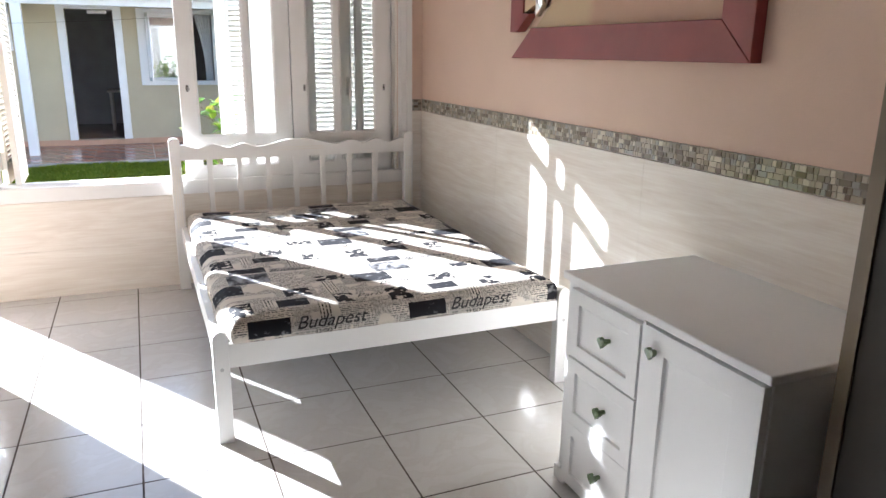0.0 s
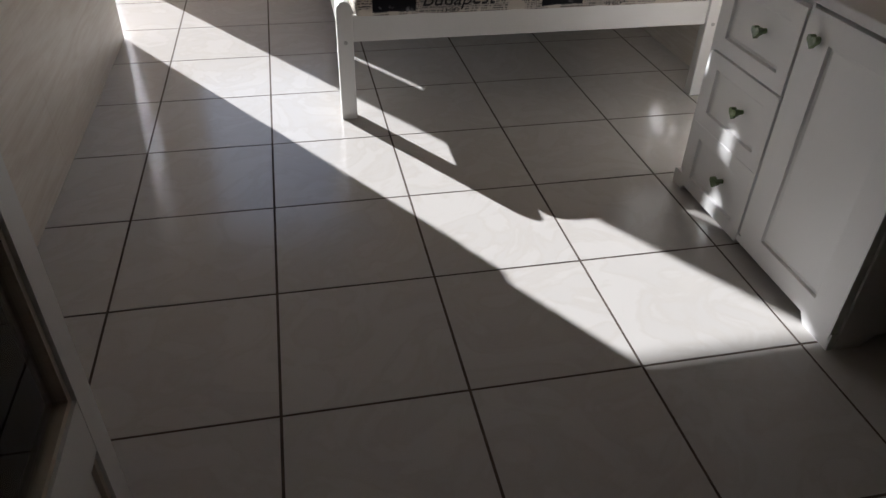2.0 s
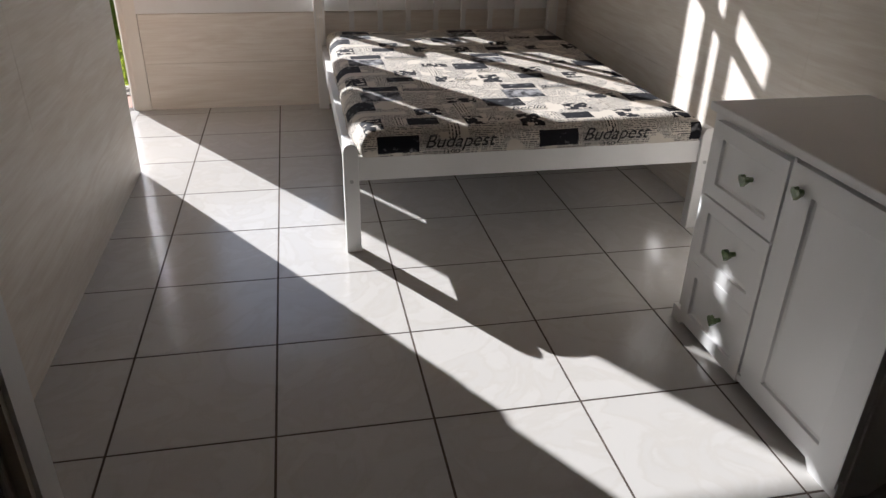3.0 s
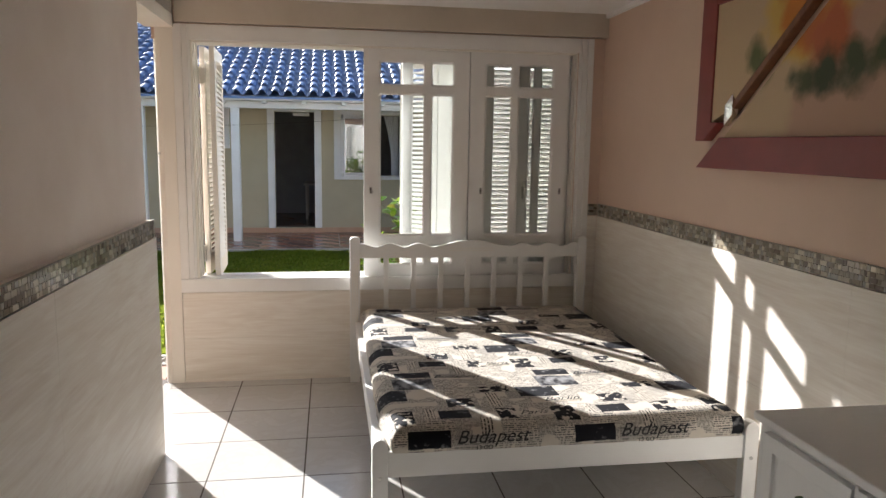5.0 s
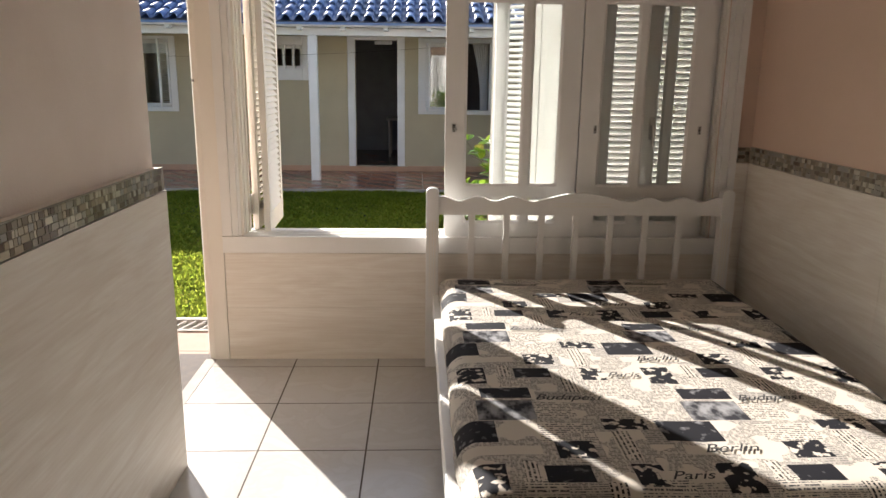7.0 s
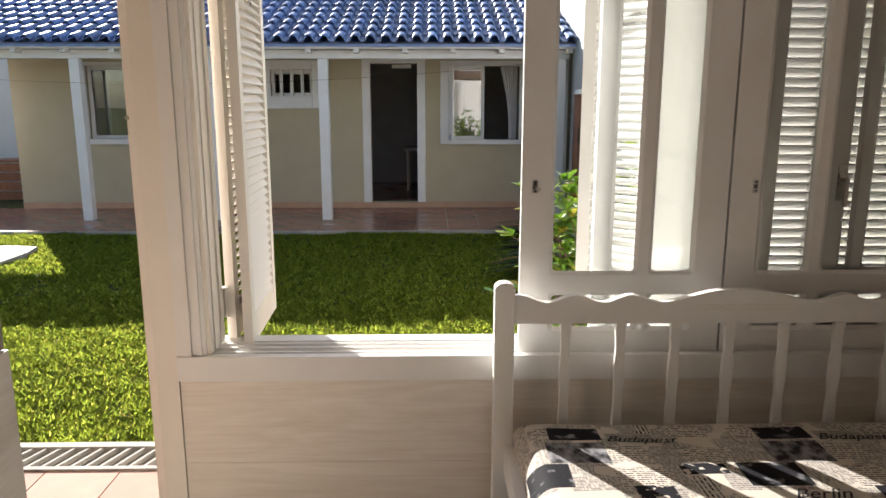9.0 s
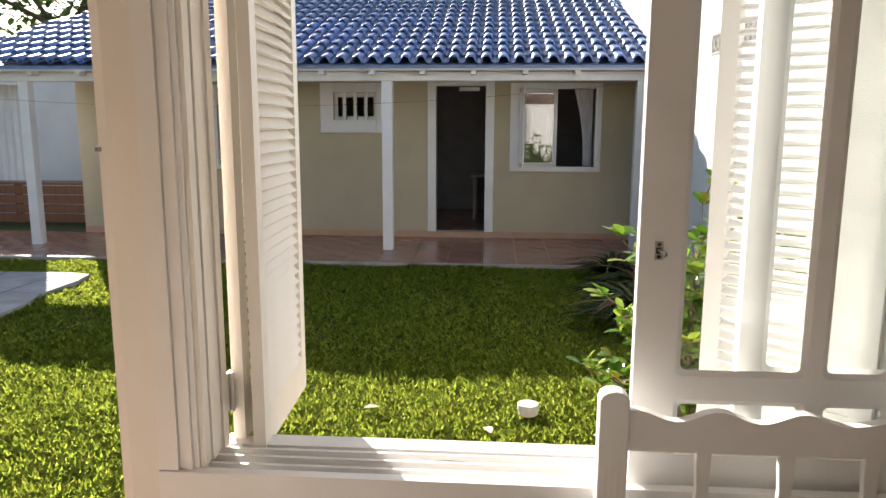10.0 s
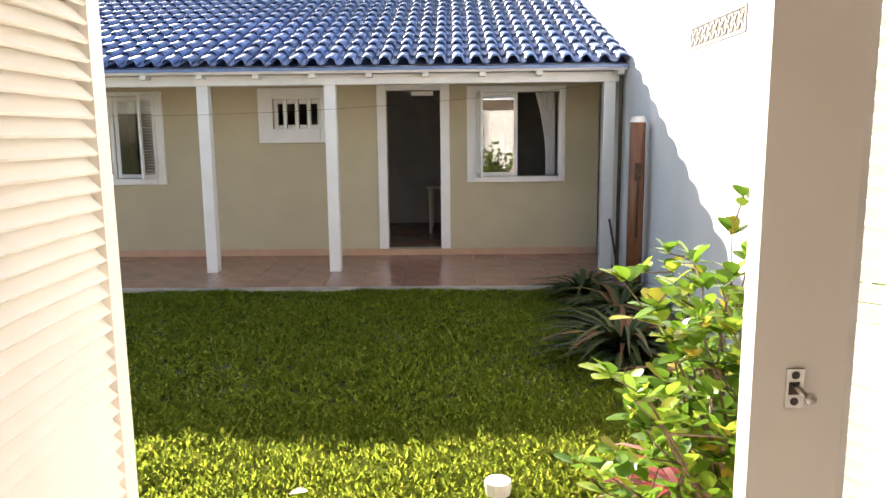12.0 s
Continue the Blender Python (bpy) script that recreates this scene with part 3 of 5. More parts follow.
bmesh.ops.create_uvsphere(bm, u_segments=10, v_segments=8, radius=0.0058, matrix=Matrix.Translation((2.382, 0.005, 1.149)))
part("latch_lever", bm, STEEL, window, "steel latch lever with a ball end", smooth=True)


def shutter(p, q, tilt, z0=0.632, z1=1.985, paint=None, solid=0.0):
    """A louvred leaf from plan point p to q."""
    paint = paint or CREAM
    p, q = Vector((*p, 0)), Vector((*q, 0))
    w = (q - p).length
    m = Matrix.Translation(p) @ Matrix.Rotation(math.atan2((q - p).y, (q - p).x), 4, "Z")
    leaf = new("shutter")
    leaf.parent, leaf.matrix_local = window, m
    leaf["label"] = "cream louvred shutter leaf"
    bm = bmesh.new()
    for b in ((0, 0.048, z0, z1), (w - 0.048, w, z0, z1)):
        bx(bm, b[0], b[1], -0.015, 0.015, b[2], b[3])
    part("stile", bm, paint, leaf, "", 0.003)
    bm = bmesh.new()
    for a, b in ((z0, z0 + 0.10), (z1 - 0.07, z1)):
        bx(bm, 0.048, w - 0.048, -0.014, 0.014, a, b)
    part("rail", bm, paint, leaf, "", 0.003)
    n = int((z1 - z0 - 0.17) / 0.030)
    first = 0.046
    if solid:
        # plain board beside the hinge, then a stile
        bm = bmesh.new()
        bx(bm, 0.048, solid, -0.006, 0.006, z0 + 0.10, z1 - 0.07)
        part("board", bm, paint, leaf, "plain board")
        bm = bmesh.new()
        bx(bm, solid, solid + 0.032, -0.015, 0.015, z0 + 0.10, z1 - 0.07)
        part("stile", bm, paint, leaf, "", 0.003)
        first = solid + 0.030
    me = mesh_from("slat", (lambda b: (bx(b, first, w - 0.046, -0.019, 0.019, -0.003, 0.003), b)[1])(bmesh.new()), paint)
    for i in range(n):
        shared("slat", me, leaf, (0, 0, z0 + 0.115 + i * 0.030), (radians(tilt), 0, 0))
    return leaf


shutter((1.390, 0.158), (1.396, 0.600), -48)
shutter((1.452, 0.125), (1.432, 0.585), 48, 0.616)
shutter((2.915, 0.150), (2.597, 0.430), -24, paint=WHITE, solid=0.135)
shutter((2.922, 0.150), (3.326, 0.150), -52, paint=WHITE)
shutter((3.331, 0.150), (3.632, 0.150), -52, paint=WHITE)

bm = bmesh.new()
bx(bm, 3.322, 3.348, 0.054, 0.060, 1.105, 1.215)
cyl(bm, (3.335, 0.056, 1.17), (3.335, 0.030, 1.17), 0.006)
bx(bm, 3.329, 3.341, 0.024, 0.034, 1.09, 1.178)
part("handle", bm, STEEL, window, "dull steel handle on the rear sash", 0.002)

for z in (0.76, 1.82):
    bm = bmesh.new()
    bx(bm, 1.366, 1.372, 0.128, 0.168, z - 0.05, z + 0.05)
    cyl(bm, (1.378, 0.150, z - 0.05), (1.378, 0.150, z + 0.05), 0.006)
    part("hinge", bm, CREAM, window, "painted shutter hinge", 0.001)

# ---- bed ----
bed = thing("bed", "white painted wooden double bed with a slatted headboard", "bed", (2.98, -1.05, 0))


def local(bm, ob):
    bmesh.ops.translate(bm, vec=-Vector(ob.location), verts=bm.verts)
    return bm


def lp(name, ob, build, material, label="", bevel=0.0, smooth=False, parent=None):
    """A part built in world places, hung under a thing that stands at its own base."""
    bm = bmesh.new()
    build(bm)
    local(bm, ob)
    return part(name, bm, material, parent or ob, label, bevel, smooth)


for x in (2.272, 3.672):
    def head_post(bm, x=x):
        pts = [(x - 0.030, 0), (x + 0.030, 0), (x + 0.030, 0.868)] + [(x + 0.030 * math.cos(a), 0.868 + 0.020 * math.sin(a)) for a in (0.5, 1.0, 1.57, 2.1, 2.6)] + [(x - 0.030, 0.868)]
        extrude_outline(bm, pts, 0.045, lambda u, v, w: (u, -0.075 - w, v))
    hp = lp("headboard_post", bed, head_post, WHITE, "", 0.003)
    def grooves(bm, x=x):
        for d in (-0.013, 0.0, 0.013):
            bx(bm, x + d - 0.0025, x + d + 0.0025, -0.1215, -0.1195, 0.36, 0.73)
    lp("groove", bed, grooves, CREAM, "carved fluting on the post", parent=hp)
    hp.parent = bed


def wave(u):
    """Height of the headboard's scalloped upper edge along its length 0..1."""
    d = abs(u - 0.5) * 2
    if d < 0.355:
        k = max(0.0, (d - 0.06) / 0.295)
        return 0.862 - 0.037 * k * k * (3 - 2 * k)
    return 0.8365 + 0.0115 * math.cos(2 * math.pi * (d - 0.48) / 0.25)


def head_rail(bm):
    xs = [2.302 + (3.642 - 2.302) * i / 72 for i in range(73)]
    pts = [(2.302, 0.760), (3.642, 0.760)] + [(x, wave((x - 2.302) / 1.34)) for x in reversed(xs)]
    extrude_outline(bm, pts, 0.026, lambda u, v, w: (u, -0.084 - w, v))


rail_h = lp("headboard_rail", bed, head_rail, WHITE)
lp("groove", bed, lambda bm: [bx(bm, 2.84, 3.12, -0.1115, -0.1095, z, z + 0.004) for z in (0.800, 0.814)], CREAM, "carved lines", parent=rail_h)
for i in range(7):
    x = 2.458 + i * 0.1655
    def slat(bm, x=x):
        prof = [(0.40, 0.015), (0.47, 0.015), (0.52, 0.0125), (0.60, 0.018), (0.68, 0.0125), (0.73, 0.016), (0.76, 0.016)]
        pts = [(x + r, z) for z, r in prof] + [(x - r, z) for z, r in reversed(prof)]
        extrude_outline(bm, pts, 0.018, lambda u, v, w: (u, -0.088 - w, v))
    lp("headboard_slat", bed, slat, WHITE, "", 0.002)
lp("lower_rail", bed, lambda bm: bx(bm, 2.302, 3.642, -0.11, -0.085, 0.28, 0.40), WHITE, "", 0.003)
for x in (2.264, 3.652):
    def foot_post(bm, x=x):
        pts = [(x, 0), (x + 0.055, 0), (x + 0.055, 0.398), (x + 0.051, 0.414), (x + 0.041, 0.425), (x + 0.0275, 0.429), (x + 0.014, 0.425), (x + 0.004, 0.414), (x, 0.398)]
        extrude_outline(bm, pts, 0.045, lambda u, v, w: (u, -1.965 - w, v))
    fp = lp("foot_post", bed, foot_post, WHITE, "", 0.003)
    lp("bolt", bed, lambda bm, x=x: cyl(bm, (x + 0.0275, -2.013, 0.288), (x + 0.0275, -2.008, 0.288), 0.007), STEEL, "steel bolt head", parent=fp)
lp("foot_rail", bed, lambda bm: bx(bm, 2.319, 3.652, -1.998, -1.972, 0.285, 0.375), WHITE, "", 0.003)
for x in (2.276, 3.662):
    lp("side_rail", bed, lambda bm, x=x: bx(bm, x, x + (0.046 if x < 3 else 0.024), -1.965, -0.12, 0.285, 0.375), WHITE, "", 0.003)
for i in range(12):
    lp("slat", bed, lambda bm, i=i: bx(bm, 2.345, 3.62, -1.90 + i * 0.155, -1.83 + i * 0.155, 0.345, 0.362), WHITE)

mattress = thing("mattress", "thin mattress in a newspaper-print cotton cover", "mattress", (2.98, -1.06, 0.362))
def mattress_mesh(bm):
    nx, ny = 56, 76
    x0, x1, y0, y1, zb, zt = 2.314, 3.640, -1.992, -0.128, 0.366, 0.466
    def prof(u, v):
        e = min(u * (x1 - x0), (1 - u) * (x1 - x0), v * (y1 - y0), (1 - v) * (y1 - y0))
        drop = 0.030 * max(0, 1 - e / 0.05) ** 2
        return drop
    top = [[None] * (ny + 1) for _ in range(nx + 1)]
    for i in range(nx + 1):
        for j in range(ny + 1):
            # rows bunch near the rim
            u = 0.5 - 0.5 * math.cos(math.pi * i / nx) * (1 - 0.35 * math.sin(math.pi * i / nx) ** 2)
            v = 0.5 - 0.5 * math.cos(math.pi * j / ny) * (1 - 0.35 * math.sin(math.pi * j / ny) ** 2)
            x, y = x0 + u * (x1 - x0), y0 + v * (y1 - y0)
            z = zt - prof(u, v) + 0.006 * noise.noise(Vector((x * 2.2, y * 2.2, 0))) + 0.0025 * noise.noise(Vector((x * 9, y * 9, 3)))
            z += 0.010 * max(0, 1 - (1 - u) * 1.36 / 0.25) * max(0, 1 - v * 1.86 / 0.3)
            top[i][j] = bm.verts.new((x, y, z))
    for i in range(nx):
        for j in range(ny):
            bm.faces.new((top[i][j], top[i + 1][j], top[i + 1][j + 1], top[i][j + 1]))
    rim = [top[i][0] for i in range(nx + 1)] + [top[nx][j] for j in range(1, ny + 1)] + [top[i][ny] for i in range(nx - 1, -1, -1)] + [top[0][j] for j in range(ny - 1, 0, -1)]
    prev = rim
    for k, (f, out) in enumerate(((0.25, 0.010), (0.6, 0.012), (0.9, 0.006), (1.0, -0.01))):
        ring = []
        for v in rim:
            c = v.co
            d = Vector((0, 0, 0))
            if c.x < x0 + 1e-4: d.x = -1
            if c.x > x1 - 1e-4: d.x = 1
            if c.y < y0 + 1e-4: d.y = -1
            if c.y > y1 - 1e-4: d.y = 1
            if d.length: d.normalize()
            wv = 0.006 * noise.noise(Vector((c.x * 6, c.y * 6, k * 2.0))) + 0.004 * noise.noise(Vector((c.x * 17, c.y * 17, k)))
            ring.append(bm.verts.new((c.x + d.x * (out + wv), c.y + d.y * (out + wv), c.z + (zb - c.z) * f)))
        for a in range(len(rim)):
            b = (a + 1) % len(rim)
            bm.faces.new((prev[a], ring[a], ring[b], prev[b]))
        prev = ring
    bm.faces.new(prev[::-1])
    # the foot corner is pulled in by the fitted cover
    for v in bm.verts:
        if v.co.x < 2.6:
            v.co.x += 0.028 * max(0.0, 1 - (v.co.y + 2.0) / 0.22) * (2.6 - v.co.x) / 0.3
cover = lp("cover", mattress, mattress_mesh, CLOTH, "", 0, True)


def lettering(word, size, m, parent, shear=0.35):
    """Printed word as a flat mesh."""
    cu = bpy.data.curves.new("print", "FONT")
    cu.body, cu.size, cu.shear, cu.align_x, cu.offset = word, size, shear, "LEFT", 0.0003
    ob = bpy.data.objects.new("print", cu)
    scene.collection.objects.link(ob)
    dg = bpy.context.evaluated_depsgraph_get()
    me = bpy.data.meshes.new_from_object(ob.evaluated_get(dg))
    bpy.data.objects.remove(ob)
    me.transform(m)
    # drape onto the cover
    me.materials.clear(); me.materials.append(INK)
    o = new("printed_word", me)
    o.parent = parent
    return o


def drape(o, lift=0.0045):
    top = cover.data
    from mathutils.bvhtree import BVHTree
    if not drape.tree:
        b = bmesh.new(); b.from_mesh(top)
        drape.tree.append(BVHTree.FromBMesh(b)); b.free()
    for v in o.data.vertices:
        hit = drape.tree[0].ray_cast(Vector((v.co.x, v.co.y, 1.0)), Vector((0, 0, -1)))
        if hit[0] is not None:
            v.co.z = hit[0].z + lift


drape.tree = []
for word, x0, y0, size in (("Berlin", 2.33, -1.195, 0.060), ("Paris", 2.20, -1.325, 0.054), ("Budapest", 2.545, -0.895, 0.054)):
    for i in range(3):
        for k in (-1, 0, 1):
            x, y = x0 + 0.605 * i, y0 + 0.605 * k
            if 2.35 < x < 3.40 and -1.95 < y < -0.20:
                drape(lettering(word, size, Matrix.Translation((x - 2.98, y + 1.06, 0)), mattress, 0.5))
for x in (2.555, 3.155):
    o = lettering("Budapest", 0.070, Matrix.Translation((x - 2.98, -2.0105 + 1.06, 0.405 - 0.362)) @ Matrix.Rotation(radians(90), 4, "X"), mattress)
    o2 = lettering("13 GO", 0.022, Matrix.Translation((x + 0.07 - 2.98, -2.0105 + 1.06, 0.381 - 0.362)) @ Matrix.Rotation(radians(90), 4, "X"), mattress, 0.0)
    for q in (o, o2):
        for v in q.data.vertices:
            v.co.y -= 0.006

# ---- cabinet ----
cab = thing("cabinet", "low white cabinet with three drawers and green heart knobs", "cabinet", (3.55, -3.0, 0))
C0, C1, CT = -2.618, -3.425, 0.72
lp("body", cab, lambda bm: [bx(bm, 3.302, 3.795, C1 + 0.02, C0 - 0.012, 0.05, CT - 0.024)], CABINET, "", 0.003)
lp("top", cab, lambda bm: bx(bm, 3.282, 3.797, C1 - 0.008, C0 + 0.010, CT - 0.024, CT), CABINET, "", 0.004)


def plinth(bm):
    pts = [(C1, 0), (C1, 0.05), (C0, 0.05), (C0, 0), (C0 - 0.055, 0), (C0 - 0.075, 0.028), (C1 + 0.115, 0.028), (C1 + 0.095, 0)]
    extrude_outline(bm, pts, 0.018, lambda u, v, w: (3.300 - w, u, v))


lp("plinth", cab, plinth, CABINET, "", 0.002)


for yy in (C1, C0 - 0.015):
    def side_panel(bm):
        pts = [(3.302, 0), (3.302, CT - 0.024), (3.795, CT - 0.024), (3.795, 0), (3.72, 0), (3.69, 0.03), (3.41, 0.03), (3.375, 0)]
        extrude_outline(bm, pts, 0.016, lambda u, v, w: (u, yy + w, v))
    lp("side_panel", cab, side_panel, CABINET, "", 0.002)
lp("divider", cab, lambda bm: bx(bm, 3.285, 3.303, -3.014, -3.002, 0.05, CT - 0.026), CABINET, "", 0.002)


def framed_front(bm, y0, y1, z0, z1, ry, rz):
    """A front with a raised rim and a sunk panel, one piece."""
    def loop(x, ey, ez):
        return [bm.verts.new((x, y, z)) for y, z in ((y0 + ey, z0 + ez), (y1 - ey, z0 + ez), (y1 - ey, z1 - ez), (y0 + ey, z1 - ez))]
    loops = [loop(3.303, 0, 0), loop(3.281, 0, 0), loop(3.280, 0.001, 0.001)]
    loops += [loop(x, ry + e, rz + e) for x, e in ((3.280, -0.001), (3.2815, 0), (3.288, 0.002), (3.290, 0.010))]
    bm.faces.new(loops[0])
    for p, q in zip(loops, loops[1:]):
        for i in range(4):
            bm.faces.new((p[i], p[(i + 1) % 4], q[(i + 1) % 4], q[i]))
    bm.faces.new(loops[-1])


def heart(bm, y, z, s=0.017):
    pts = []
    for i in range(28):
        t = 2 * math.pi * i / 28
        pts.append((y + s * math.sin(t) ** 3, z + s / 16 * (13 * math.cos(t) - 5 * math.cos(2 * t) - 2 * math.cos(3 * t) - math.cos(4 * t))))
    extrude_outline(bm, pts, 0.014, lambda u, v, w: (3.272 - w, u, v))


for i, zc in enumerate((0.571, 0.347, 0.129)):
    dr = lp("drawer", cab, lambda bm, zc=zc: framed_front(bm, -2.999, -2.664, zc - 0.109, zc + 0.109, 0.045, 0.043), CABINET)
    kn = lp("knob", cab, lambda bm, zc=zc: (cyl(bm, (3.291, -2.858, zc + 0.006), (3.270, -2.858, zc + 0.006), 0.007), heart(bm, -2.858, zc + 0.006)), JADE, "green marbled heart knob", 0.002, False, dr)
door = lp("cabinet_door", cab, lambda bm: framed_front(bm, -3.420, -3.018, 0.030, 0.688, 0.082, 0.062), CABINET)
lp("knob", cab, lambda bm: (cyl(bm, (3.281, -3.066, 0.628), (3.270, -3.066, 0.628), 0.007), heart(bm, -3.066, 0.628)), JADE, "green marbled heart knob", 0.002, False, door)
for z in (0.15, 0.58):
    lp("hinge", cab, lambda bm, z=z: cyl(bm, (3.29, -3.412, z - 0.03), (3.29, -3.412, z + 0.03), 0.006), STEEL, "small hinge", parent=door)

# ---- wall art ----
art = thing("wall_art", "shaped painting in two offset maroon framed halves with a mirror inset", "painting", (XR, -2.0, 1.35))
def yz(bm, pts, x, d):
    extrude_outline(bm, pts, d, lambda u, v, w: (x - w, u, v))
# lower half: bar below, cut at 45 degrees, canvas above; upper half: bar at the side
lp("frame_bottom", art, lambda bm: yz(bm, [(-1.295, 1.350), (-2.785, 1.350), (-2.65, 1.480), (-1.475, 1.482)], XR - 0.001, 0.045), MAROON, "", 0.003)
lp("frame_right", art, lambda bm: yz(bm, [(-2.785, 1.3505), (-2.785, 2.10), (-2.65, 2.10), (-2.65, 1.4805)], XR - 0.001, 0.045), MAROON, "", 0.003)
lp("frame_left", art, lambda bm: yz(bm, [(-1.275, 1.468), (-1.275, 2.16), (-1.395, 2.16), (-1.395, 1.548), (-1.455, 1.545), (-1.345, 1.468)], XR - 0.001, 0.045), MAROON, "", 0.003)
lp("frame_top", art, lambda bm: yz(bm, [(-1.396, 2.04), (-1.396, 2.16), (-2.48, 2.16), (-2.36, 2.04)], XR - 0.001, 0.045), MAROON, "", 0.003)


def canvas_paint(name):
    m, n, l, p = nodes_of(name)
    tc = n.new("ShaderNodeTexCoord")
    def blob(cy, cz, r):
        v = n.new("ShaderNodeVectorMath"); v.operation = "DISTANCE"
        v.inputs[1].default_value = (0, cy, cz)
        mp = n.new("ShaderNodeMapping"); mp.inputs["Scale"].default_value = (0, 1, 1)
        l.new(tc.outputs["Object"], mp.inputs[0]); l.new(mp.outputs[0], v.inputs[0])
        ns = n.new("ShaderNodeTexNoise"); ns.inputs["Scale"].default_value, ns.inputs["Detail"].default_value = 9, 5
        l.new(tc.outputs["Object"], ns.inputs[0])
        ad = n.new("ShaderNodeMath"); ad.operation = "MULTIPLY_ADD"; ad.inputs[1].default_value = 0.16
        l.new(ns.outputs[0], ad.inputs[0]); l.new(v.outputs["Value"], ad.inputs[2])
        mr = n.new("ShaderNodeMapRange"); mr.inputs[1].default_value, mr.inputs[2].default_value = r + 0.10, r + 0.03
        l.new(ad.outputs[0], mr.inputs[0])
        return mr.outputs[0]
    col = None
    base = n.new("ShaderNodeRGB"); base.outputs[0].default_value = (0.55, 0.40, 0.25, 1)
    col = base.outputs[0]
    for cy, cz, r, c in ((-0.4, 0.20, 0.50, (0.50, 0.31, 0.22)), (0.02, 0.60, 0.24, (0.64, 0.43, 0.10)), (0.03, 0.56, 0.15, (0.58, 0.20, 0.03)), (-0.10, 0.46, 0.13, (0.50, 0.13, 0.05)), (0.30, 0.43, 0.06, (0.09, 0.11, 0.035)), (0.25, 0.38, 0.05, (0.12, 0.13, 0.05)), (0.08, 0.35, 0.05, (0.05, 0.065, 0.025)), (0.0, 0.33, 0.07, (0.06, 0.075, 0.03)), (-0.10, 0.35, 0.09, (0.04, 0.055, 0.025)), (-0.24, 0.37, 0.09, (0.05, 0.07, 0.03)), (-0.36, 0.40, 0.08, (0.06, 0.08, 0.03))):
        x = n.new("ShaderNodeMixRGB"); x.inputs[2].default_value = (*c, 1)
        l.new(blob(cy, cz, r), x.inputs[0]); l.new(col, x.inputs[1]); col = x.outputs[0]
    l.new(col, p.inputs["Base Color"]); p.inputs["Roughness"].default_value = 0.6
    ns = n.new("ShaderNodeTexNoise"); ns.inputs["Scale"].default_value = 160
    l.new(tc.outputs["Object"], ns.inputs[0])
    bp = n.new("ShaderNodeBump"); bp.inputs["Strength"].default_value, bp.inputs["Distance"].default_value = 0.15, 0.005
    l.new(ns.outputs[0], bp.inputs["Height"]); l.new(bp.outputs[0], p.inputs["Normal"])
    return m


CANVAS = canvas_paint("painted_canvas")
lp("canvas_lower", art, lambda bm: yz(bm, [(-1.478, 1.483), (-2.649, 1.4815), (-2.649, 2.08), (-2.28, 2.08)], XR - 0.002, 0.022), CANVAS, "canvas with an orange sun and dark plants")
lp("canvas_upper", art, lambda bm: yz(bm, [(-1.396, 1.549), (-1.396, 2.039), (-2.10, 2.039), (-1.50, 1.585)], XR - 0.002, 0.036), CANVAS, "raised canvas with a dark bevelled edge")
lp("canvas_edge", art, lambda bm: yz(bm, [(-1.505, 1.583), (-2.108, 2.039), (-2.150, 2.039), (-1.535, 1.570)], XR - 0.002, 0.040), POLEWOOD, "dark brown bevelled edge between the canvases", 0.003)
lp("mirror_inset", art, lambda bm: yz(bm, [(-1.512, 1.53), (-1.512, 1.615), (-1.570, 1.660), (-1.570, 1.575)], XR - 0.022, 0.026), MIRROR, "small mirror strip")
# ---- outside ----
ground = structure("ground", [(-200, 200, -200, 300, -1.2, GROUND - 0.03)], SOIL, "soil under the lawn, reaching the horizon", "ground")
wall_garden = structure("wall_boundary", [(3.925, 4.10, 0.13, 30, -0.5, 3.30)], WHITEWALL, "white rendered garden boundary wall in the sun", "wall")
wall_far = structure("wall_far", [(-14, 3.925, 22, 22.2, -0.5, 2.2)], WHITEWALL, "white rendered wall behind the garden", "wall")
wall_west = structure("wall_west", [(-12.2, -12.0, -6, 22, -0.5, 2.0)], WHITEWALL, "white rendered wall at the side of the garden", "wall")

# breeze block strip in the boundary wall
vent = thing("wall_vent", "grey perforated concrete vent strip in the white wall", "vent", (3.925, 4.70, 2.05))
lp("frame", vent, lambda bm: [bx(bm, 3.917, 3.925, a, b, c, d) for a, b, c, d in ((4.16, 5.26, 2.04, 2.062), (4.16, 5.26, 2.20, 2.222), (4.16, 4.18, 2.062, 2.20), (5.24, 5.26, 2.062, 2.20))], CONCRETE)
# wall is not pierced: a near-black sheet paints the shade of the openings
lp("recess", vent, lambda bm: bx(bm, 3.9215, 3.9245, 4.18, 5.24, 2.062, 2.20), VOID_SHADE, "near-black sheet standing in for the shaded openings")
for i in range(9):
    y0 = 4.185 + i * 0.1175
    def lattice(bm, y0=y0):
        for s in (1, -1):
            c = Vector((3.920, y0 + 0.056, 2.131))
            bx(bm, -0.004, 0.004, -0.075, 0.075, -0.010, 0.010, Matrix.Translation(c) @ Matrix.Rotation(s * radians(50), 4, "X"))
    lp("block", vent, lattice, CONCRETE)

# porch of this house
porch = tagged(new("pavement_porch"), "pink ceramic porch outside the open door", "pavement", kind="structure")
box_part("bed", (-3.0, 1.09, -3.0, 0.56, -0.4, -0.075), GROUT, porch)
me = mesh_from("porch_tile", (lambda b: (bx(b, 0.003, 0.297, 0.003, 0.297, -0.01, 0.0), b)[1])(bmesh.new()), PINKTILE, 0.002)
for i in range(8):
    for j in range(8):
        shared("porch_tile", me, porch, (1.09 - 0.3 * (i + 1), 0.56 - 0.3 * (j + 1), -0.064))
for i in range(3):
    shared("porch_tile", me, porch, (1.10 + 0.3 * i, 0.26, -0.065))
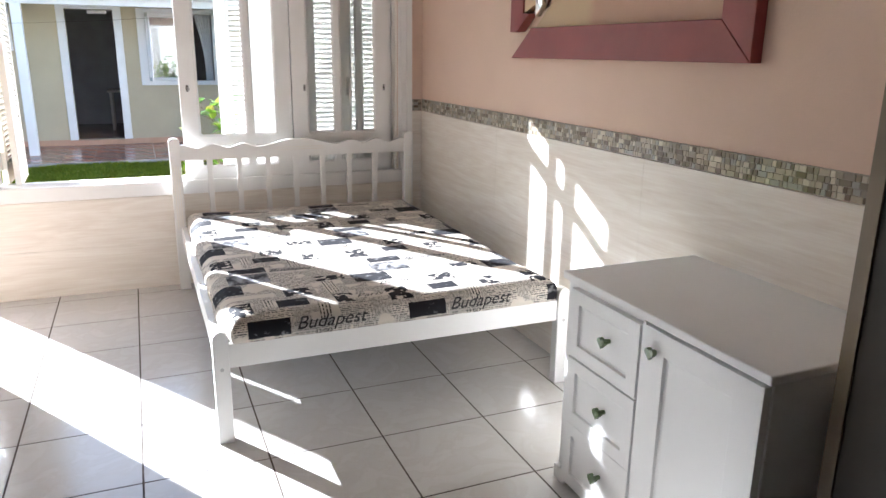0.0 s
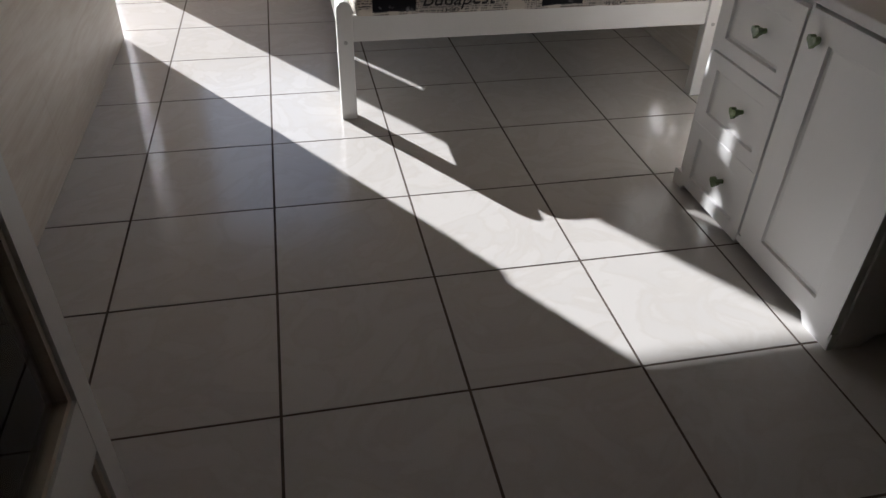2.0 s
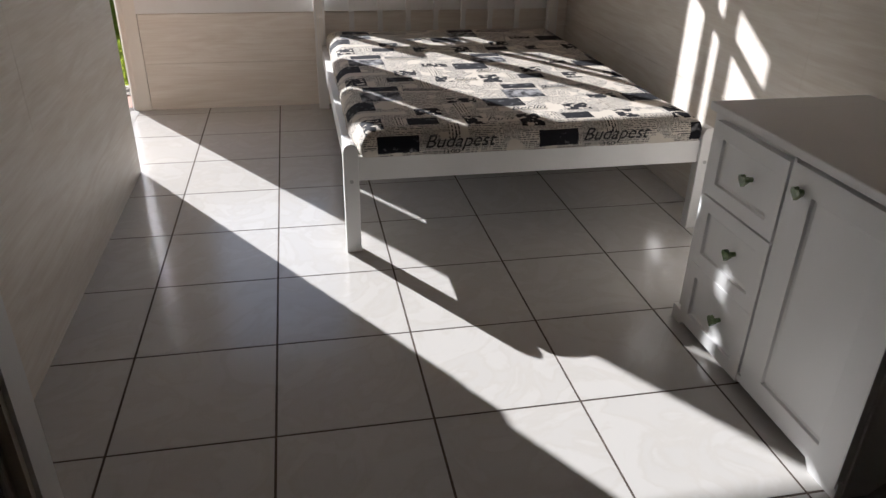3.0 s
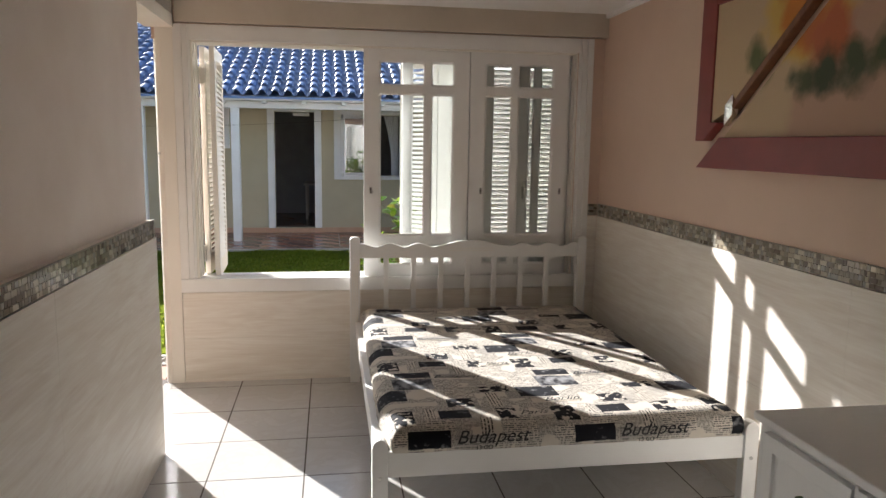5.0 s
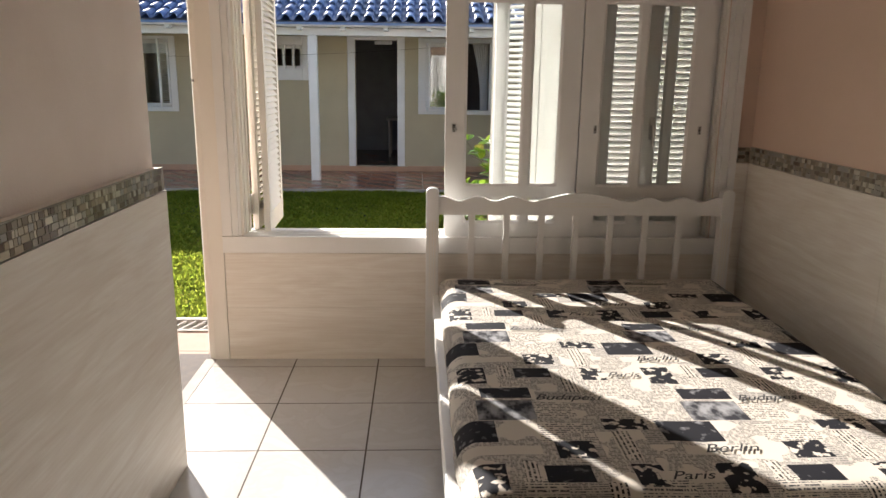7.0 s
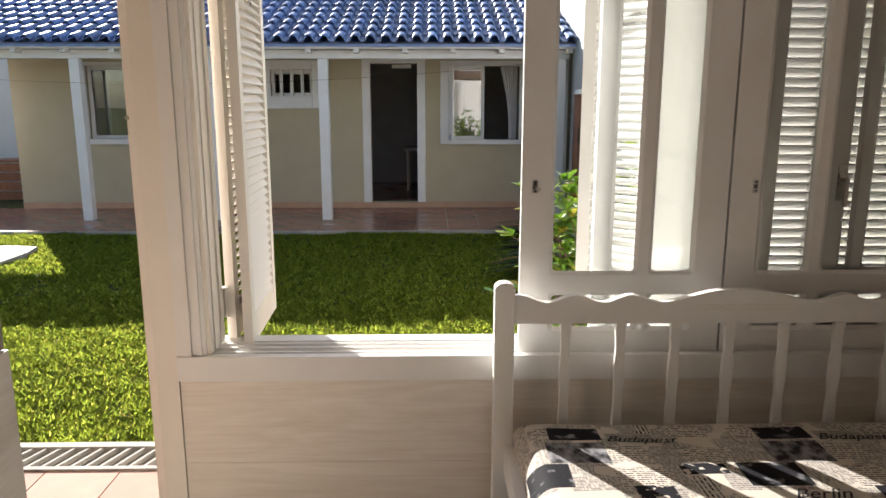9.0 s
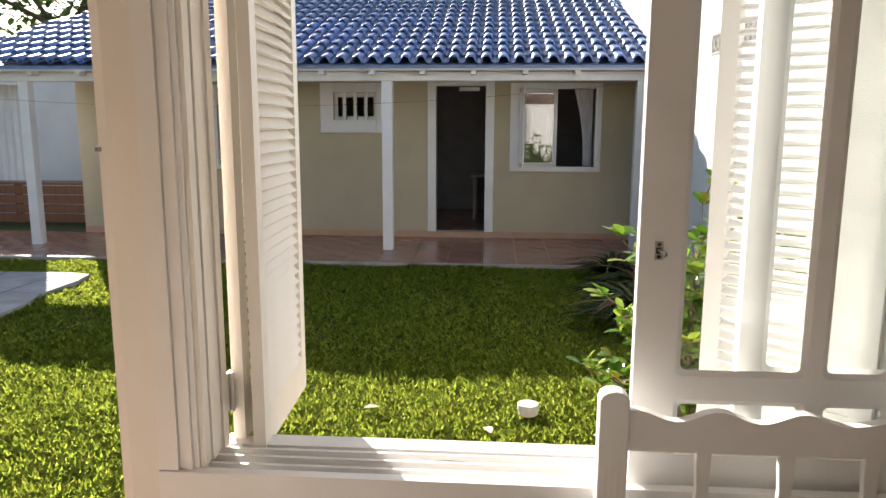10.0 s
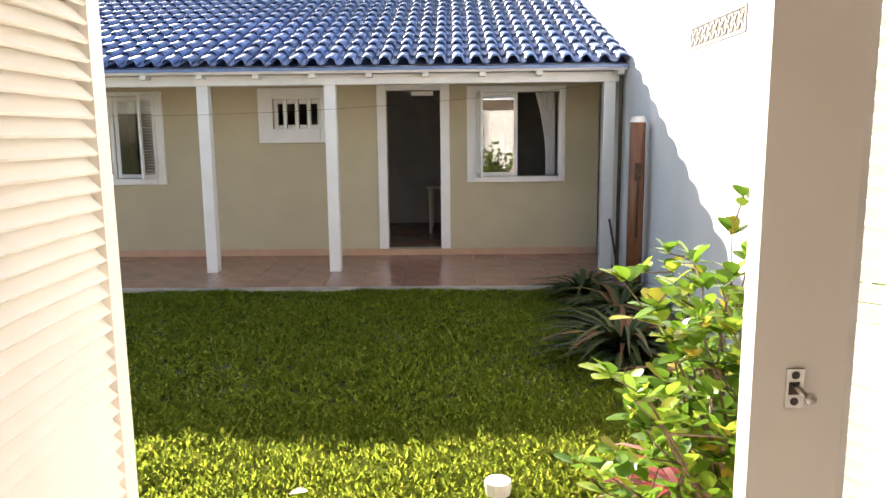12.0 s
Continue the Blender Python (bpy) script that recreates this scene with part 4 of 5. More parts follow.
strip = structure("pavement_edge", [(1.10, 3.92, 0.132, 0.56, -0.4, -0.076)], CONCRETE, "concrete strip under the window", "pavement", 0.004)
kerb = structure("kerb_drain", [(-3.0, 3.9, 0.56, 0.585, -0.4, -0.055), (-3.0, 3.9, 0.755, 0.80, -0.4, -0.055)], CONCRETE, "pale kerbs along the drain channel", "kerb", 0.004)
grate = thing("drain_grate", "rusty drain channel with pale slanted concrete bars", "grate", (0.2, 0.67, -0.15))
lp("channel", grate, lambda bm: bx(bm, -3.0, 3.9, 0.586, 0.754, -0.36, -0.22), RUST)
me = mesh_from("grate_bar", (lambda b: (bx(b, -0.006, 0.006, -0.094, 0.094, -0.02, 0.0), b)[1])(bmesh.new()), CONCRETE, 0.002)
for i in range(64):
    shared("bar", me, grate, (-2.3 + i * 0.060, 0.0, 0.09), (0, 0, radians(-20)))

# own eaves above door and window
eave = tagged(new("roof_eave"), "blue tiled eaves of the house with a white soffit", "roof", kind="structure")
box_part("soffit", (-3.0, 3.924, -1.2, 0.50, 2.23, 2.26), WHITE, eave)
box_part("soffit_back", (-3.0, 1.12, -7.0, -1.2, 2.23, 2.26), WHITE, eave)
box_part("roof_deck", (-3.0, 3.924, -7.1, 0.12, 2.66, 2.70), BLUE, eave)
bm = bmesh.new()
for i in range(29):
    cyl(bm, (-2.9 + i * 0.235, 0.60, 2.262), (-2.9 + i * 0.235, -0.6, 2.66), 0.065, seg=10)
part("roof_tiles", bm, BLUE, eave, "barrel tiles")
bm = bmesh.new()
extrude_outline(bm, [(0.60, 2.212), (0.60, 2.24), (-0.6, 2.66), (-0.6, 2.632)], 6.92, lambda u, v, w: (-3.0 + w, u, v))
part("eave_board", bm, WHITE, eave, "sloping white eave board")
side_wall = structure("wall_outer", [(-3.1, -3.0, -7.0, 0.12, -0.4, 2.66), (-3.0, 1.147, -3.1, -3.0, -0.4, 2.66)], HOUSE, "outer walls of the porch", "wall")

# ---- house across the lawn ----
HY = 8.71
house = thing("house", "low cream rendered guest house with blue tiled roof", "house", (0, HY, GROUND))


def hp_(name, build, material, label="", bevel=0.0, parent=None, smooth=False):
    bm = bmesh.new()
    build(bm)
    bmesh.ops.translate(bm, vec=(0, -HY, -GROUND), verts=bm.verts)
    return part(name, bm, material, parent or house, label, bevel, smooth)


PZ = -0.155
HL, HR = -4.05, 3.90
# front wall pieces around the openings: left window, small window, door, right window
OPEN = [(-2.95, -1.80, 0.88, 1.93), (-0.275, 0.335, 1.50, 1.875), (1.18, 1.868, -0.075, 1.965), (2.345, 3.385, 0.865, 1.93)]
edges = [HL] + [v for o in OPEN for v in o[:2]] + [HR]
for a, b in zip(edges[::2], edges[1::2]):
    hp_("wall", lambda bm: bx(bm, a, b, HY, HY + 0.16, -0.3, 2.4), HOUSE)
for a, b, c, d in OPEN:
    hp_("wall_below", lambda bm: bx(bm, a, b, HY, HY + 0.16, -0.3, c), HOUSE)
    hp_("wall_above", lambda bm: bx(bm, a, b, HY, HY + 0.16, d, 2.4), HOUSE)
for q in ((HL, HL + 0.15, HY + 0.16, 12.6), (HR - 0.12, HR, HY + 0.16, 12.6), (HL + 0.15, HR - 0.12, 12.6, 12.75), (0.55, 0.65, HY + 0.16, 12.6)):
    hp_("wall", lambda bm: bx(bm, *q, -0.3, 2.4), HOUSE)
hp_("interior_floor", lambda bm: bx(bm, HL + 0.15, HR - 0.12, HY + 0.16, 12.6, -0.3, -0.08), PATIO, "dark tiled floor inside")
# dimness of the room is put into these walls' colour
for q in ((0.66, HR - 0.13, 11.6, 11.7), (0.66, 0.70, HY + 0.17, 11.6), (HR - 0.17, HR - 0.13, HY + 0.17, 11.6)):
    hp_("interior_wall", lambda bm: bx(bm, *q, -0.08, 2.32), INNER, "inner wall with the room's dimness put into its grey")
hp_("interior_ceiling", lambda bm: bx(bm, HL + 0.15, HR - 0.12, HY + 0.16, 12.6, 2.32, 2.38), CEILING)
hp_("skirting", lambda bm: (bx(bm, HL, 1.06, HY - 0.012, HY, PZ, PZ + 0.09), bx(bm, 2.04, HR, HY - 0.012, HY, PZ, PZ + 0.09)), PINKBASE, "salmon skirting band", 0.003)
hp_("door_step", lambda bm: bx(bm, 1.06, 2.04, HY - 0.03, HY + 0.16, PZ, -0.076), PINKBASE, "salmon door step", 0.004)
df = hp_("door_frame", lambda bm: (bx(bm, 1.06, 1.18, HY - 0.03, HY + 0.02, -0.07, 2.05), bx(bm, 1.868, 1.99, HY - 0.03, HY + 0.02, -0.07, 2.05), bx(bm, 1.18, 1.868, HY - 0.03, HY + 0.02, 1.965, 2.05)), WHITE, "white door frame", 0.006)
hp_("lamp_glow_cover", lambda bm: bx(bm, 1.50, 1.78, HY + 0.05, HY + 0.12, 1.90, 1.955), PLASTIC, "white fitting above the door", 0.004)


def house_window(a, b, c, d, panes, outer, open_leaves, bars=0, slid=False):
    f = hp_("window_frame", lambda bm: [bx(bm, *q) for q in ((outer[0], a, HY - 0.03, HY + 0.03, outer[2], outer[3]), (b, outer[1], HY - 0.03, HY + 0.03, outer[2], outer[3]), (a, b, HY - 0.03, HY + 0.03, d, outer[3]))], WHITE, "white window frame", 0.005)
    hp_("sill", lambda bm: bx(bm, a, b, HY - 0.045, HY + 0.10, outer[2], c), WHITE, "white window sill", 0.005, f)
    w = (b - a) / panes
    for i in range(panes):
        x0, x1 = a + i * w, a + (i + 1) * w
        if slid and i:
            continue
        yy = HY + 0.06 + 0.03 * (i % 2)
        hp_("window_sash", lambda bm: [bx(bm, *q) for q in ((x0, x0 + 0.05, yy, yy + 0.025, c, d), (x1 - 0.05, x1, yy, yy + 0.025, c, d), (x0 + 0.05, x1 - 0.05, yy, yy + 0.025, c, c + 0.05), (x0 + 0.05, x1 - 0.05, yy, yy + 0.025, d - 0.06, d))], WHITE, "", 0.003, f)
        if not bars:
            g = hp_("pane", lambda bm: bx(bm, x0 + 0.05, x1 - 0.05, yy + 0.01, yy + 0.014, c + 0.05, d - 0.06), COATED if i == 0 else GLASS, "", 0, f)
            g.visible_shadow = False
    for k in range(bars):
        x = a + (k + 1) * (b - a) / (bars + 1)
        hp_("mullion", lambda bm: bx(bm, x - 0.022, x + 0.022, HY + 0.01, HY + 0.05, c, d), WHITE, "", 0.003, f)
    for side, ang in open_leaves:
        hx = a if side < 0 else b
        m = Matrix.Translation((hx, HY - 0.03, 0)) @ Matrix.Rotation(radians(ang), 4, "Z")
        def leaf(bm):
            for q in ((0, 0.045, -0.012, 0.012, c, d), (0.33, 0.375, -0.012, 0.012, c, d), (0.045, 0.33, -0.012, 0.012, c, c + 0.06), (0.045, 0.33, -0.012, 0.012, d - 0.06, d)):
                bx(bm, *q, m)
            for s in range(26):
                z = c + 0.08 + s * (d - c - 0.16) / 25
                bx(bm, 0.045, 0.33, -0.010, 0.010, z - 0.003, z + 0.003, m)
        hp_("shutter", leaf, WHITE, "white louvred shutter folded open", 0, f)
    return f


house_window(2.345, 3.385, 0.865, 1.93, 2, (2.21, 3.465, 0.795, 2.005), [(-1, -84), (1, -96)], 0, True)
house_window(-2.95, -1.80, 0.88, 1.93, 2, (-3.06, -1.695, 0.80, 1.985), [(1, -96), (-1, -84)])
house_window(-0.275, 0.335, 1.50, 1.875, 1, (-0.46, 0.425, 1.32, 2.01), [], 3)


def curtain(x0, x1, z0, z1, y, tied):
    def build(bm):
        n = 28
        rows = []
        for k in range(9):
            v = k / 8
            row = []
            for i in range(n + 1):
                u = i / n
                x = x0 + u * (x1 - x0)
                if tied:
                    x = x1 - (1 - u) * (x1 - x0) * (1 - 0.55 * math.sin(min(1, v * 1.2) * math.pi * 0.5))
                row.append(bm.verts.new((x, y + 0.025 * math.sin(u * 38) * (0.6 + 0.4 * v), z1 - v * (z1 - z0))))
            rows.append(row)
        for k in range(8):
            for i in range(n):
                bm.faces.new((rows[k][i], rows[k][i + 1], rows[k + 1][i + 1], rows[k + 1][i]))
    return build


hp_("curtain", curtain(3.10, 3.37, 0.85, 1.95, HY + 0.22, True), CURTAIN, "white gathered curtain behind the window", smooth=True)
hp_("curtain", curtain(-2.94, -2.72, 0.9, 1.95, HY + 0.22, False), CURTAIN, "white gathered curtain behind the window", smooth=True)
hp_("valance", curtain(-2.94, -1.82, 1.72, 1.95, HY + 0.24, False), CURTAIN, "draped white curtain heading", smooth=True)

# veranda: beam, rafters, posts, fascia
beam_ = hp_("veranda_beam", lambda bm: bx(bm, -5.3, 3.92, 7.52, 7.66, 1.965, 2.075), WHITE, "white veranda beam", 0.006)
for i in range(14):
    x = 3.90 - 0.62 * i - 0.30 if i else 3.86
    hp_("rafter_end", lambda bm: bx(bm, x - 0.035, x + 0.035, 7.37, 7.52, 2.03, 2.10), WHITE, "", 0.004, beam_)
hp_("fascia", lambda bm: bx(bm, -5.3, 3.92, 7.345, 7.368, 2.075, 2.15), WHITE, "white fascia board", 0.003)
hp_("soffit", lambda bm: bx(bm, -5.3, 3.92, 7.369, HY, 2.11, 2.13), WHITE, "white veranda soffit")
for x in (3.775, 0.66, -0.77, -2.55, -4.05):
    hp_("veranda_post", lambda bm: bx(bm, x - 0.065, x + 0.065, 7.53, 7.66, PZ, 1.966), WHITE, "white square veranda post", 0.006)
hp_("drain_pipe", lambda bm: cyl(bm, (3.885, 7.46, PZ), (3.885, 7.46, 2.1), 0.022), BRONZE, "dark down pipe")

# patio in front of the guest house
patio = tagged(new("pavement_patio"), "glossy clay coloured tiled veranda floor", "pavement", kind="structure")
box_part("bed", (-8.0, 3.92, 6.72, HY, -0.6, PZ - 0.012), CONCRETE, patio)
box_part("edge", (-8.0, 3.92, 6.69, 6.72, -0.6, PZ - 0.004), CONCRETE, patio, "rough pale patio edge")
me = mesh_from("patio_tile", (lambda b: (bx(b, 0.003, 0.407, 0.003, 0.395, -0.01, 0.0), b)[1])(bmesh.new()), PATIO, 0.0015)
for i in range(29):
    for j in range(5):
        shared("patio_tile", me, patio, (3.92 - 0.41 * (i + 1), 6.722 + 0.397 * j, PZ))

# roof: barrel tiles in courses
SL = 0.347
roof = hp_("roof", lambda bm: extrude_outline(bm, [(7.30, 2.13), (12.4, 2.13 + SL * 5.1), (12.4, 2.10 + SL * 5.1), (7.30, 2.10)], 8.1, lambda u, v, w: (3.92 - w, u, v)), BLUE, "blue glazed roof", 0)
def tile_mesh(bm):
    n, ln = 8, 0.42
    rows = []
    for t, lift, sc in ((0, 0.030, 1.0), (0.16, 0.028, 1.0), (1, 0.0, 0.86)):
        row = []
        for i in range(n + 1):
            a = math.pi * i / n
            row.append(bm.verts.new((-0.066 * sc * math.cos(a), t * ln, lift + 0.058 * sc * math.sin(a))))
        rows.append(row)
    inner = [bm.verts.new((v.co.x * 0.82, v.co.y, v.co.z - 0.010)) for v in rows[0]]
    for i in range(n):
        for r0, r1 in zip(rows, rows[1:]):
            bm.faces.new((r0[i], r0[i + 1], r1[i + 1], r1[i]))
        bm.faces.new((inner[i + 1], inner[i], rows[0][i], rows[0][i + 1]))
    # pan beside it
    p = [bm.verts.new((0.0975 - 0.048 * math.cos(a), t * ln, 0.008 + lift - 0.030 * math.sin(a))) for t, lift in ((0, 0.022), (1, 0.0)) for a in (0.2, 1.05, 1.57, 2.1, 2.94)]
    for i in range(4):
        bm.faces.new((p[i], p[i + 1], p[i + 6], p[i + 5]))
tm = bmesh.new(); tile_mesh(tm)
TILE_ME = mesh_from("roof_tile", tm, BLUE, 0, True)
ang = math.atan(SL)
count = 0
rest = []
for c in range(14):
    for i in range(54):
        x = 3.85 - i * 0.195
        y, z = 7.24 + c * 0.36 * math.cos(ang), 2.150 + c * 0.36 * math.sin(ang)
        if y > 12.3 or x < -5.25 + max(0, (y - 7.3)) * 0.26:
            continue
        m = (x + random.uniform(-0.004, 0.004), y + random.uniform(-0.005, 0.005), z + random.uniform(0, 0.003))
        if i < 44 and count < 300:
            count += 1
            shared("roof_tile", TILE_ME, roof, (m[0], m[1] - HY, m[2] - GROUND), (ang, 0, random.uniform(-0.01, 0.01)))
        else:
            rest.append(m)
vs = np.array([v.co for v in TILE_ME.vertices])
R = np.array(Matrix.Rotation(ang, 3, "X"))
vs = vs @ R.T
fs = [tuple(p.vertices) for p in TILE_ME.polygons]
V, F = [], []
for m in rest:
    o = len(V)
    V.extend((vs + np.array((m[0], m[1] - HY, m[2] - GROUND))).tolist())
    F.extend(tuple(i + o for i in f) for f in fs)
me = bpy.data.meshes.new("roof_tiles_far")
me.from_pydata(V, [], F); me.materials.append(BLUE)
me.polygons.foreach_set("use_smooth", [True] * len(me.polygons))
far_tiles = new("roof_tiles_far", me); far_tiles.parent = roof
tagged(far_tiles, "blue glazed barrel tiles higher up the roof", kind="stuff")

# table and chair inside the guest house
tab = thing("table", "pale wooden table inside the guest house", "table", (1.95, 10.6, -0.08))
lp("tabletop", tab, lambda bm: bx(bm, 1.62, 2.5, 10.2, 11.0, 0.60, 0.64), BEAM, "", 0.01)
for x, y in ((1.68, 10.26), (2.44, 10.26), (1.68, 10.94), (2.44, 10.94)):
    lp("leg", tab, lambda bm: cyl(bm, (x, y, -0.08), (x, y, 0.60), 0.022, 0.03), BEAM)

# lawn lamp cap, pole lamp, paving stones
cap = thing("lawn_light", "low round white plastic lawn light in the grass", "garden light", (2.225, 2.352, GROUND))
lp("cap", cap, lambda bm: (cyl(bm, (2.225, 2.352, GROUND), (2.225, 2.352, -0.128), 0.056, seg=24), cyl(bm, (2.225, 2.352, -0.150), (2.225, 2.352, -0.118), 0.061, 0.059, 24)), PLASTIC, "", 0.003)
pole = thing("garden_shower_pole", "reddish wooden garden pole with a pale cap", "pole", (3.80, 6.35, GROUND))
lp("shaft", pole, lambda bm: cyl(bm, (3.80, 6.35, GROUND), (3.80, 6.35, 1.50), 0.078, 0.074, 16), POLEWOOD, smooth=True)
lp("cap", pole, lambda bm: cyl(bm, (3.80, 6.35, 1.50), (3.80, 6.35, 1.555), 0.080, 0.06, 16), PLASTIC, "pale cap")
lp("plate", pole, lambda bm: bx(bm, 3.765, 3.825, 6.268, 6.28, 0.95, 1.12), BRONZE, "metal tap plate", 0.003)
lp("pipe", pole, lambda bm: cyl(bm, (3.795, 6.262, 0.4), (3.795, 6.262, 0.95), 0.010), BRONZE)
hose = thing("hose", "dark garden hose hanging from the veranda post", "hose", (3.72, 7.35, PZ))
bm = bmesh.new()
pts = [Vector((3.78, 7.42, 0.45)), Vector((3.80, 7.38, 0.30)), Vector((3.84, 7.34, 0.05)), Vector((3.86, 7.33, -0.15))]
for a, b in zip(pts, pts[1:]):
    cyl(bm, a, b, 0.013)
local(bm, hose)
part("tube", bm, BRONZE, hose)
path_ = tagged(new("pavement_path"), "irregular pale stone slabs let into the lawn", "pavement", kind="structure")
cols = 5
grid = [[(-2.10 - i * 0.56 + random.uniform(-0.10, 0.10) + (0.0 if i else -0.10 * j * 0.3), 4.02 + j * 0.44 + i * 0.02 + random.uniform(-0.07, 0.07)) for j in range(5)] for i in range(cols + 1)]
for i in range(cols):
    for j in range(4):
        q = [grid[i][j], grid[i + 1][j], grid[i + 1][j + 1], grid[i][j + 1]]
        cx, cy = sum(p[0] for p in q) / 4, sum(p[1] for p in q) / 4
        q = [(cx + (a - cx) * 0.955, cy + (b - cy) * 0.955) for a, b in q]
        bm = bmesh.new()
        extrude_outline(bm, q, 0.06, lambda u, v, w: (u, v, GROUND - 0.035 + w))
        part("slab", bm, STONE, path_, "", 0.006)

# clothes line across the veranda
line = thing("clothes_line", "thin sagging clothes line along the veranda", "line", (0, 7.5, 1.7))
bm = bmesh.new()
for i in range(24):
    u0, u1 = i / 24, (i + 1) / 24
    f = lambda u: (-6.0 + 9.6 * u, 7.45, 1.62 + 0.26 * (2 * u - 1) ** 2 + 0.05 * u)
    cyl(bm, f(u0), f(u1), 0.0018, seg=5)
local(bm, line)
part("cord", bm, BRONZE, line)
towel = thing("hanging_cloth", "white cloth hanging at the end of the veranda", "cloth", (-4.55, 8.1, 1.9))
bm = bmesh.new()
curtain(-5.0, -4.35, 0.65, 1.95, 8.1, False)(bm)
local(bm, towel)
part("cloth", bm, CURTAIN, towel, smooth=True)
wall_side = structure("wall_side_yard", [(-9.0, -4.06, 11.0, 11.15, -0.4, 2.2)], WHITEWALL, "grey white wall beyond the veranda", "wall")

bench = thing("bench", "low dark reddish wooden bench at the veranda's end", "bench", (-5.6, 9.6, PZ))
for i in range(4):
    lp("plank", bench, lambda bm: bx(bm, -7.2, -4.15, 9.55, 9.60, PZ + 0.02 + i * 0.15, PZ + 0.155 + i * 0.15), POLEWOOD, "", 0.004)
lp("seat", bench, lambda bm: bx(bm, -7.2, -4.15, 9.54, 10.0, PZ + 0.62, PZ + 0.66), POLEWOOD, "", 0.004)
for x in (-7.1, -5.7, -4.25):
    lp("leg", bench, lambda bm: bx(bm, x - 0.04, x + 0.04, 9.61, 9.70, PZ, PZ + 0.62), POLEWOOD)

# ---- plants ----
def leaf_shape(bm, base, d, up, ln, w, cup=0.2, point=0.0):
    """A folded oval leaf."""
    d = d.normalized(); side = d.cross(up)
    side = side.normalized() if side.length > 1e-3 else Vector((1, 0, 0))
    nrm = side.cross(d)
    prof = ((0.0, 0.06), (0.22, 0.62), (0.5, 0.98), (0.78, 0.92 - 0.4 * point), (1.0, 0.30 - 0.28 * point))
    mid, l_, r_ = [], [], []
    for t, ww in prof:
        c = base + d * (ln * t) - Vector((0, 0, 1)) * (ln * 0.12 * t * t)
        mid.append(bm.verts.new(c)); l_.append(bm.verts.new(c + side * (w * ww) + nrm * (w * ww * cup))); r_.append(bm.verts.new(c - side * (w * ww) + nrm * (w * ww * cup)))
    for i in range(4):
        bm.faces.new((mid[i], mid[i + 1], l_[i + 1], l_[i])); bm.faces.new((r_[i], r_[i + 1], mid[i + 1], mid[i]))


def rnd_dir(lo=-0.2, hi=1.0):
    a = random.uniform(0, 2 * math.pi)
    z = random.uniform(lo, hi)
    r = math.sqrt(max(0.02, 1 - z * z))
    return Vector((r * math.cos(a), r * math.sin(a), z))


def shrub(at, tips, label):
    s = thing("shrub", label, "shrub", at)
    wood, lv = bmesh.new(), bmesh.new()
    for tip in tips:
        p = Vector((random.uniform(-0.06, 0.06), random.uniform(-0.06, 0.06), 0))
        tip = Vector(tip) - Vector(at)
        n = 7
        last = p
        for k in range(1, n + 1):
            t = k / n
            q = p.lerp(tip, t) + Vector((random.uniform(-0.03, 0.03), random.uniform(-0.03, 0.03), 0.10 * math.sin(t * math.pi)))
            cyl(wood, last, q, 0.011 * (1.15 - t), 0.011 * (1.0 - t) + 0.002, 6)
            if t > 0.25:
                for _ in range(4 if k < n else 7):
                    dd = (rnd_dir(-0.1, 0.9) + (q - last).normalized() * 0.5)
                    leaf_shape(lv, q + rnd_dir() * 0.012, dd, Vector((0, 0, 1)), random.uniform(0.05, 0.085), random.uniform(0.018, 0.029), 0.18)
                if random.random() < 0.7:
                    q2 = q + rnd_dir(-0.1, 0.8) * random.uniform(0.08, 0.16)
                    cyl(wood, q, q2, 0.004, 0.002, 5)
                    for _ in range(6):
                        leaf_shape(lv, q2 + rnd_dir() * 0.01, rnd_dir(-0.2, 0.9), Vector((0, 0, 1)), random.uniform(0.05, 0.085), random.uniform(0.018, 0.029), 0.18)
            last = q
    part("stem", wood, BARK, s)
    part("foliage", lv, LEAF, s, "glossy rounded yellow-green leaves", smooth=True)
    return s


tips = []
for i in range(34):
    a, r = random.uniform(0, 2 * math.pi), random.uniform(0.08, 0.46)
    tips.append((2.98 + r * math.cos(a), 1.50 + 1.0 * r * math.sin(a), random.uniform(0.25, 1.02)))
tips += [(2.45, 1.06, 0.81), (2.50, 1.12, 0.72), (2.54, 1.18, 0.62), (2.53, 1.33, 0.98), (2.60, 1.38, 0.90), (2.86, 1.5, 1.10), (2.95, 1.55, 1.16), (3.05, 1.4, 1.18), (2.72, 1.3, 0.97), (2.40, 1.1, 0.52), (2.45, 1.2, 0.42), (2.8, 1.25, 0.85), (2.7, 1.2, 0.7)]
shrub((2.98, 1.55, GROUND), tips, "glossy green shrub with round leaves outside the window")


